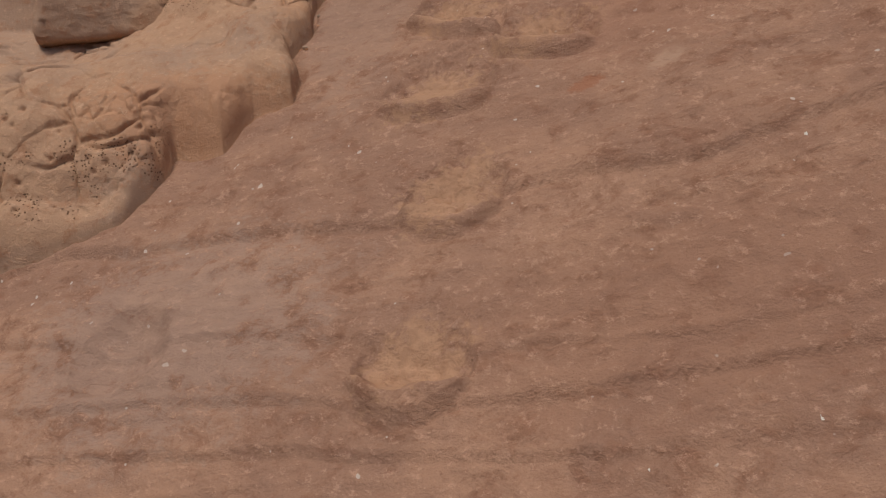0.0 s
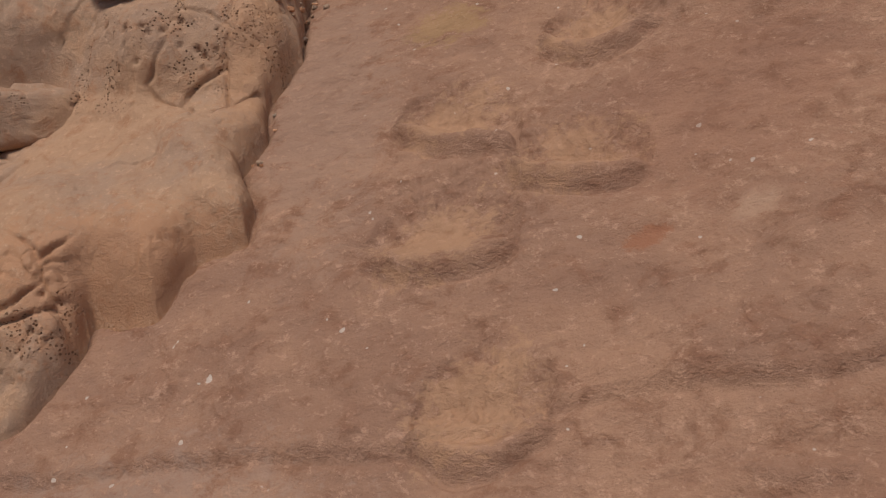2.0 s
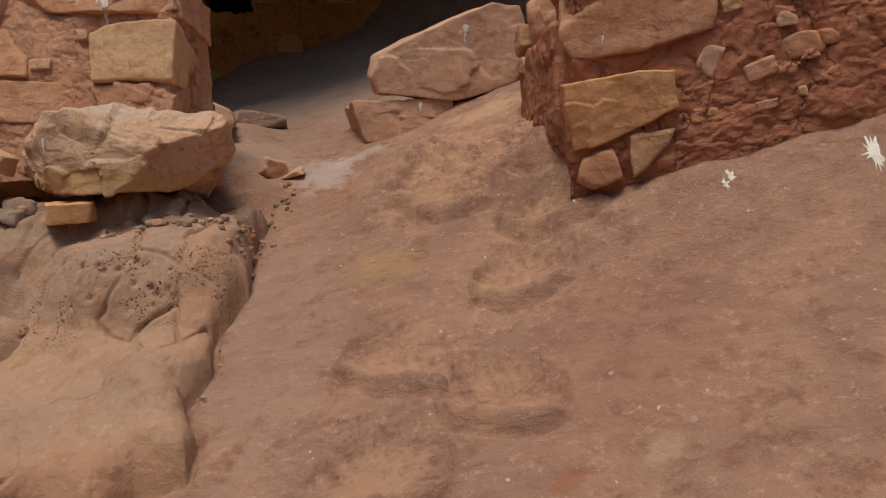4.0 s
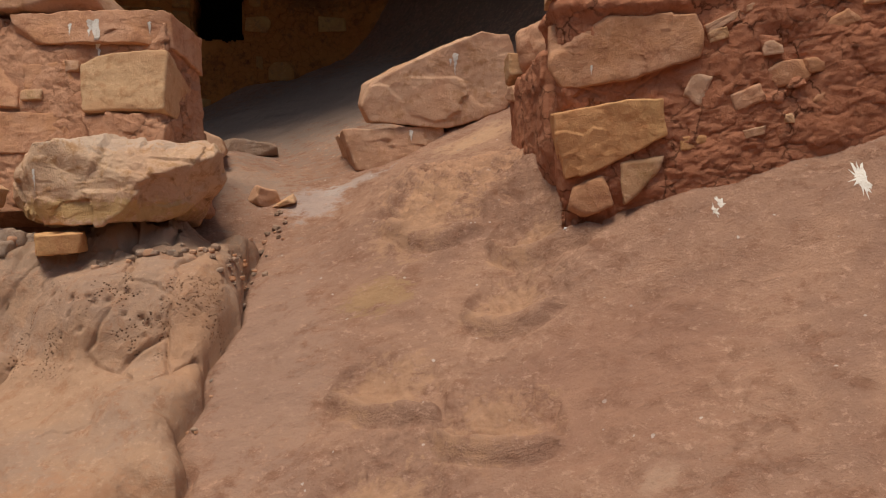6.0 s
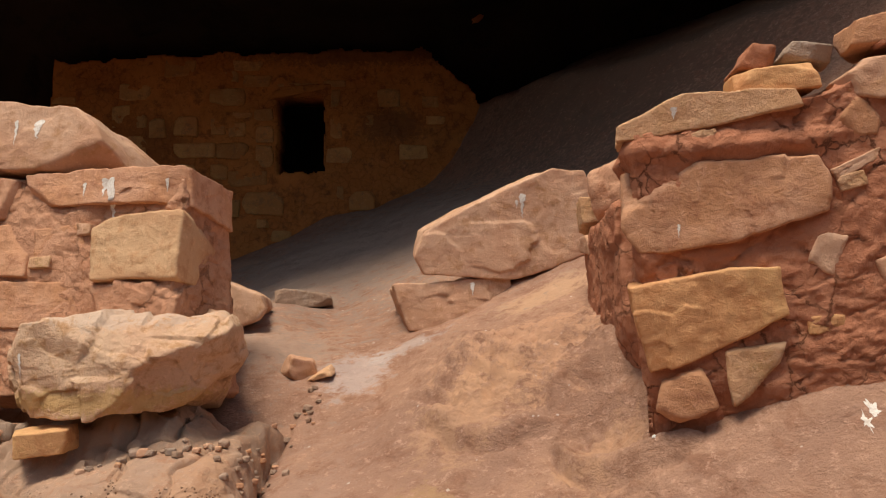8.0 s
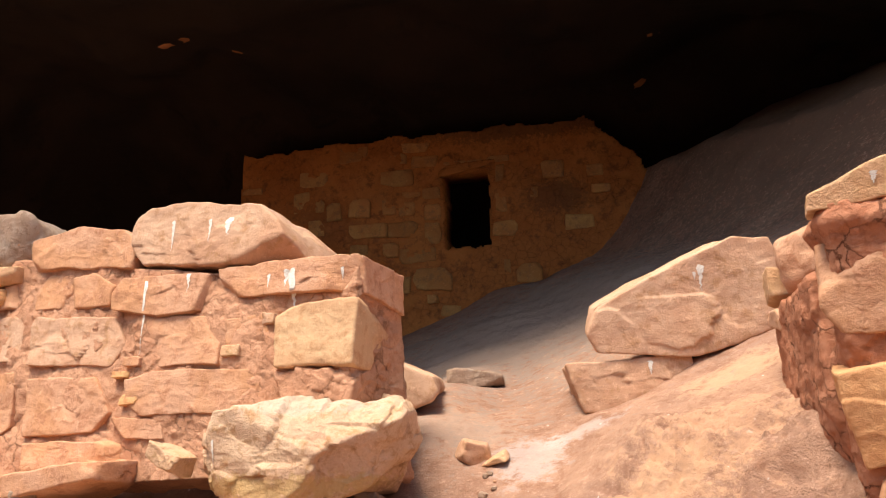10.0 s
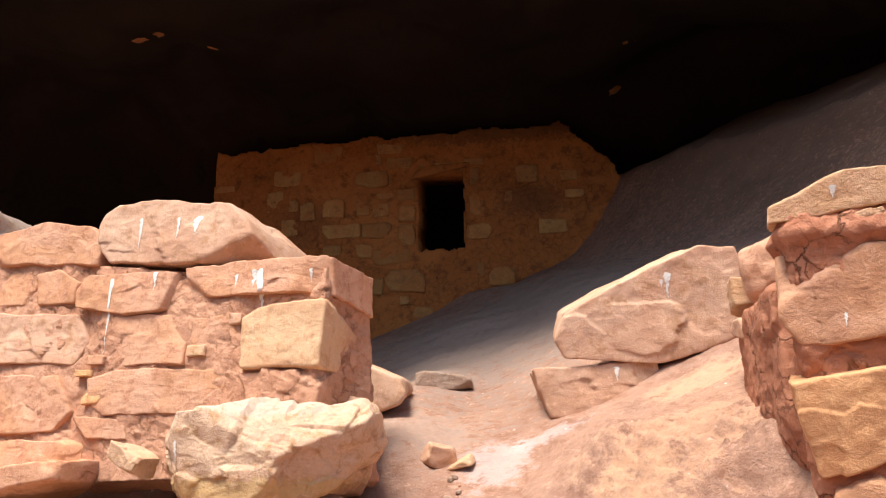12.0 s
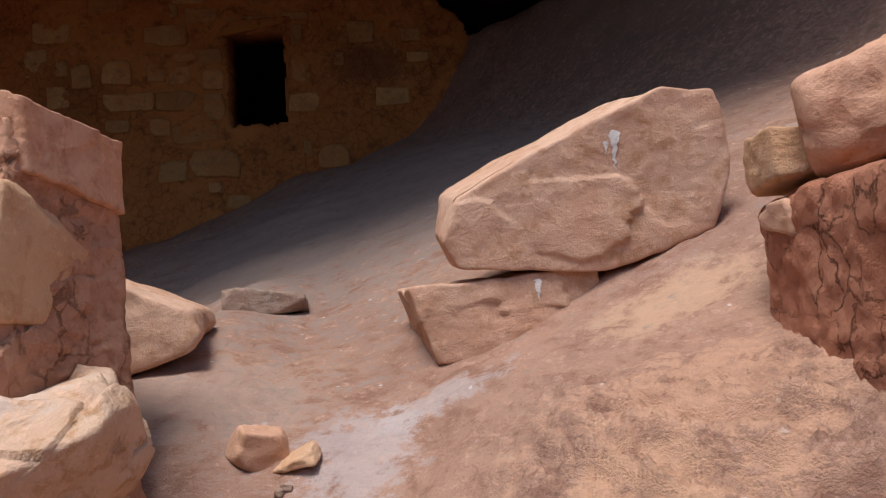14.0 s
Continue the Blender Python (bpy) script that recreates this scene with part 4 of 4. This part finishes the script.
back_row(6, (-1.40, 3.35, 0.23, 0.11), (-0.51, 4.50, 0.14, 0.115), (-1.88, 4.21, 0.33, 0.165), (0.12, 4.49, 0.19, 0.085), (-3.57, 4.75, 0.235, 0.075), (-0.91, 4.88, 0.29, 0.07))
back_row(7, (-1.94, 4.98, 0.215, 0.125), (-0.87, 4.73, 0.085, 0.18), (-2.82, 4.28, 0.19, 0.185), (-2.01, 4.0, 0.18, 0.15))


# ---- loose rocks ----
def ground_at(x, y):
    return float(slope_height(np.array([x]), np.array([y]))[0])


def loose(name, label, mat, seed, m, size, category="rock", **kw):
    return tagged(part(name, rock_mesh(name, size, mat, seed, **kw), None, label, m), category=category)


loose("boulder", "large buff and yellow fractured boulder under the ruined wall", BOULDER, 101, pose(-0.785, 3.26, 2.19, 4, 0, -10), (0.75, 0.54, 0.29), n=90, sharp=84, chips=26, chip=0.22, rough=0.08, facet=1.0, cells=70,
      outline=((-0.365, 0.03), (-0.215, 0.09), (-0.095, 0.12), (0.30, 0.145), (0.365, 0.10), (0.365, -0.01), (0.225, -0.13), (-0.045, -0.14), (-0.215, -0.13), (-0.345, -0.07)))
loose("tilted_slab", "big tilted tan sandstone slab with white droppings", BUFF, 102, pose(0.42, 3.90, 2.695, 8, 0, 8), (0.72, 0.30, 0.44), n=80, sharp=120, chips=6, chip=0.08, rough=0.03, tilt=0.06, cells=30, facet=0.16,
      outline=((-0.36, -0.11), (-0.32, -0.18), (0.01, -0.20), (0.33, -0.09), (0.31, 0.12), (0.27, 0.215), (0.14, 0.215), (-0.18, 0.065), (-0.33, -0.02)))
loose("flat_block", "flat tan block half sunk in red mud", BUFF, 103, pose(0.20, 3.90, 2.395, 0, -4, 6), (0.48, 0.26, 0.20), n=39, sharp=50, chips=4,
      tilt=0.03, outline=((-0.22, 0.08), (-0.17, -0.10), (0.10, -0.10), (0.24, -0.04), (0.23, 0.085)))
loose("wedge_rock", "smooth tan wedge-shaped rock beside the wall end", BUFF, 104, pose(-0.74, 4.0, 2.425, 0, 0, 8), (0.46, 0.30, 0.30), n=40, sharp=44, chips=4, facet=0.2,
      outline=((-0.22, 0.15), (-0.07, 0.13), (0.20, 0.02), (0.22, -0.03), (0.18, -0.08), (0.0, -0.14), (-0.22, -0.15)))
loose("flat_rock", "small flat grey-red rock lying on the slab", GREY, 105, pose(-0.47, 4.5, ground_at(-0.47, 4.5) + 0.015, 0, -6, 5), (0.27, 0.18, 0.075), n=21, chips=6)
loose("small_block", "small yellow block wedged beneath the boulder", YELLOW, 106, pose(-0.90, 3.04, 1.985, 0, -4, 15), (0.15, 0.13, 0.07), n=21, sharp=57, chips=3)
loose("log_shaped_rock", "rounded log-shaped tan rock lying on the ledge", LEDGE, 107, pose(-1.24, 2.93, 1.565, 0, -3, 8), (0.56, 0.24, 0.19), n=36, sharp=10, chips=6)
loose("leaning_slab", "orange slab leaning at the foot of the wall", PINK, 108, pose(-1.80, 3.38, 2.06, 0, -12, -12), (0.80, 0.3, 0.10), n=27, chips=4)
loose("white_chip", "pale stained broken stone beside the boulder", CREAM, 109, pose(-1.17, 3.13, 2.165, 0, 30, -10), (0.10, 0.10, 0.055), n=18, chips=5)
loose("grey_boulder", "grey rounded boulder on top of the wall rubble", GREY, 110, pose(-2.35, 3.75, 3.03, 0, 0, 0), (0.42, 0.34, 0.24), n=27, sharp=12)
loose("rubble_stone", "pale stone in the rubble of the wall", CREAM, 111, pose(-2.35, 3.70, 2.87, 0, -4, 0), (0.36, 0.3, 0.09), n=18)
loose("rubble_stone", "yellow stone in the rubble of the wall", YELLOW, 112, pose(-2.40, 3.68, 2.79, 0, -8, 0), (0.30, 0.3, 0.09), n=18)


# pebbles and small broken stones
def scatter(name, label, group, spots, mats, seed, ground):
    rnd = np.random.RandomState(seed)
    kinds = [rock_mesh(name, (0.03, 0.026, 0.02), m_, seed * 10 + k, n=5, chips=5, sharp=14) for k, m_ in enumerate(mats)]
    for (x0, y0, x1, y1, count, lo, hi) in spots:
        for _ in range(count):
            t = rnd.rand()
            x, y = x0 + (x1 - x0) * t + rnd.normal(0, 0.02), y0 + (y1 - y0) * t + rnd.normal(0, 0.02)
            k = rnd.uniform(lo, hi) / 0.03
            ob = part(name, kinds[rnd.randint(len(kinds))], None, label, pose(x, y, ground(x, y) + 0.006 * k, rnd.uniform(-15, 15), rnd.uniform(-15, 15), rnd.uniform(0, 360)) @ Matrix.Diagonal((k, k, k, 1)))
            tagged(ob, category="pebble", group=group)


bpy.context.view_layer.update()
DEPS = bpy.context.evaluated_depsgraph_get()


def drop(x, y, top=3.2):
    """The height of what lies under (x, y)."""
    hit, place, *_ = scene.ray_cast(DEPS, Vector((x, y, top)), Vector((0, 0, -1)))
    return place.z if hit else 0.0


scatter("pebble", "small grey-brown pebble lying in the gully", "pebbles in the gully", ((-0.385, 2.98, -0.33, 3.22, 26, 0.010, 0.024), (-0.30, 3.30, -0.24, 3.46, 16, 0.010, 0.026), (-0.43, 2.60, -0.40, 2.74, 5, 0.010, 0.022)), (GREY, PINK, GREY), 3, lambda x, y: drop(x, y, 2.6))
scatter("pebble", "small stone in the dirt below the boulder", "stones below the boulder", ((-0.80, 2.99, -0.42, 3.06, 22, 0.012, 0.035), (-1.6, 3.20, -1.05, 3.14, 44, 0.03, 0.10), (-1.9, 3.24, -1.4, 3.18, 16, 0.04, 0.11)), (GREY, BUFF, GREY), 4, lambda x, y: drop(x, y, 2.03))
loose("broken_stone", "broken tan stone at the edge of the sandy pocket", BUFF, 121, pose(-0.315, 3.56, ground_at(-0.315, 3.56) + 0.02, 10, 20, 30), (0.10, 0.07, 0.08), n=12)
loose("broken_stone", "flat pale chip at the edge of the sandy pocket", CREAM, 122, pose(-0.235, 3.53, ground_at(-0.235, 3.53) + 0.008, 20, -10, -20), (0.10, 0.06, 0.022), n=10)
loose("broken_stone", "grey chip lying between slab and wall", GREY, 123, pose(0.70, 3.40, 2.675, 0, -20, 20), (0.10, 0.08, 0.05), n=10)
loose("wedged_stone", "yellowish stone wedged between slab and wall", CREAM, 124, pose(0.735, 3.34, 2.635, 0, 4, -8), (0.24, 0.18, 0.09), n=16)
loose("broken_stone", "small buff stone under the wedged stone", BUFF, 125, pose(0.655, 3.30, 2.53, 0, 0, 10), (0.08, 0.09, 0.05), n=10)
part("mortar", rock_mesh("mortar", (0.60, 0.60, 0.54), MUD, 126, n=70, sharp=28, chips=6, chip=0.12, rough=0.08, grain=1.0, tilt=0.08, cells=120, facet=0.5), east, "", pose(0.925, 3.14, 2.36, 0, 0, 4))
loose("rounded_stone", "rounded pink stone with white streaks on the wall end", PINK, 127, pose(0.80, 3.18, 2.70, 0, -14, -30), (0.34, 0.24, 0.19), n=24, sharp=10)


# white bird droppings that ran down the stones
def dropping(x, z, length, width, seed, y0=1.6, lean=0.0, name="dropping_stain"):
    rnd = np.random.RandomState(seed)
    rows, cols = 15, 4
    verts, hit_ob = [], None
    for r in range(rows):
        t = r / (rows - 1)
        w = 0.75 * width * (0.55 + 0.45 * math.cos(t * 3.0)) * (0.75 + 0.5 * rnd.rand()) * (0.35 if t in (0, 1) else 1)
        mid_x = x + lean * t * length + width * 0.25 * (rnd.rand() - 0.5)
        for c in range(cols + 1):
            o = Vector((mid_x + w * (c / cols - 0.5), y0, z - t * length))
            hit, place, normal, _, ob, _ = scene.ray_cast(DEPS, o, Vector((0, 1, 0)))
            if not hit:
                return
            hit_ob = hit_ob or ob
            verts.append(place + normal * 0.0018)
    ys = [v.y for v in verts]
    if max(ys) - min(ys) > 0.09:
        return
    me = mesh_of(name, [tuple(v) for v in verts], grid_faces(cols + 1, rows)[:, ::-1], WHITE)
    ob = new(name, me)
    base = bpy.data.objects[hit_ob.name]
    ob.parent = base
    ob.matrix_parent_inverse = base.matrix_world.inverted()
    tagged(ob, "white bird dropping streak")


for x, z, length, width, sd in ((-0.853, 2.767, 0.15, 0.045, 1), (-0.875, 2.765, 0.06, 0.03, 2), (-1.488, 2.803, 0.30, 0.020, 3), (-1.295, 2.797, 0.07, 0.022, 4), (-1.137, 2.985, 0.07, 0.05, 5),
                                (-1.399, 3.01, 0.12, 0.022, 6), (-1.22, 2.99, 0.09, 0.018, 16), (-0.948, 2.757, 0.048, 0.018, 7), (-0.668, 2.755, 0.046, 0.014, 8), (-0.969, 2.222, 0.07, 0.012, 9),
                                (0.677, 2.715, 0.024, 0.018, 10), (0.686, 2.47, 0.03, 0.008, 11), (1.268, 2.833, 0.07, 0.03, 12), (0.480, 2.795, 0.093, 0.030, 13), (0.460, 2.77, 0.03, 0.016, 17), (0.29, 2.466, 0.05, 0.022, 14),
                                (-0.475, 2.60, 0.16, 0.008, 15)):
    dropping(x, z, length, width, sd)


# splashes on the slab
def splash(x, y, r, seed, arms=5, stretch=1.6):
    rings, spokes = 5, 40
    R, A = np.meshgrid(np.linspace(0, 1, rings), np.linspace(0, 2 * math.pi, spokes))
    ring = np.stack([np.cos(A), np.sin(A), R * 0], -1)
    reach = r * (0.30 + 0.3 * np.abs(vnoise(ring * arms * 0.55 + seed * 3.3, seed)) + 0.8 * np.clip(vnoise(ring * arms + seed * 1.7, seed + 1), 0, 1))
    X, Y = x + R * reach * np.cos(A), y + R * reach * np.sin(A) * stretch
    Z = slope_height(X, Y) + 0.0035 * (1 - 0.6 * R)
    me = mesh_of("dropping_stain", np.stack([X, Y, Z], -1).reshape(-1, 3), grid_faces(rings, spokes), WHITE)
    part("dropping_stain", me, slope, "white bird dropping splash")


for x, y, r, sd in ((1.36, 2.33, 0.034, 1), (1.03, 2.46, 0.016, 2), (1.01, 2.45, 0.012, 3), (0.88, 1.63, 0.005, 4), (0.48, 1.15, 0.004, 5), (0.76, 1.13, 0.004, 6), (0.64, 2.64, 0.006, 7)):
    splash(x, y, r, sd)
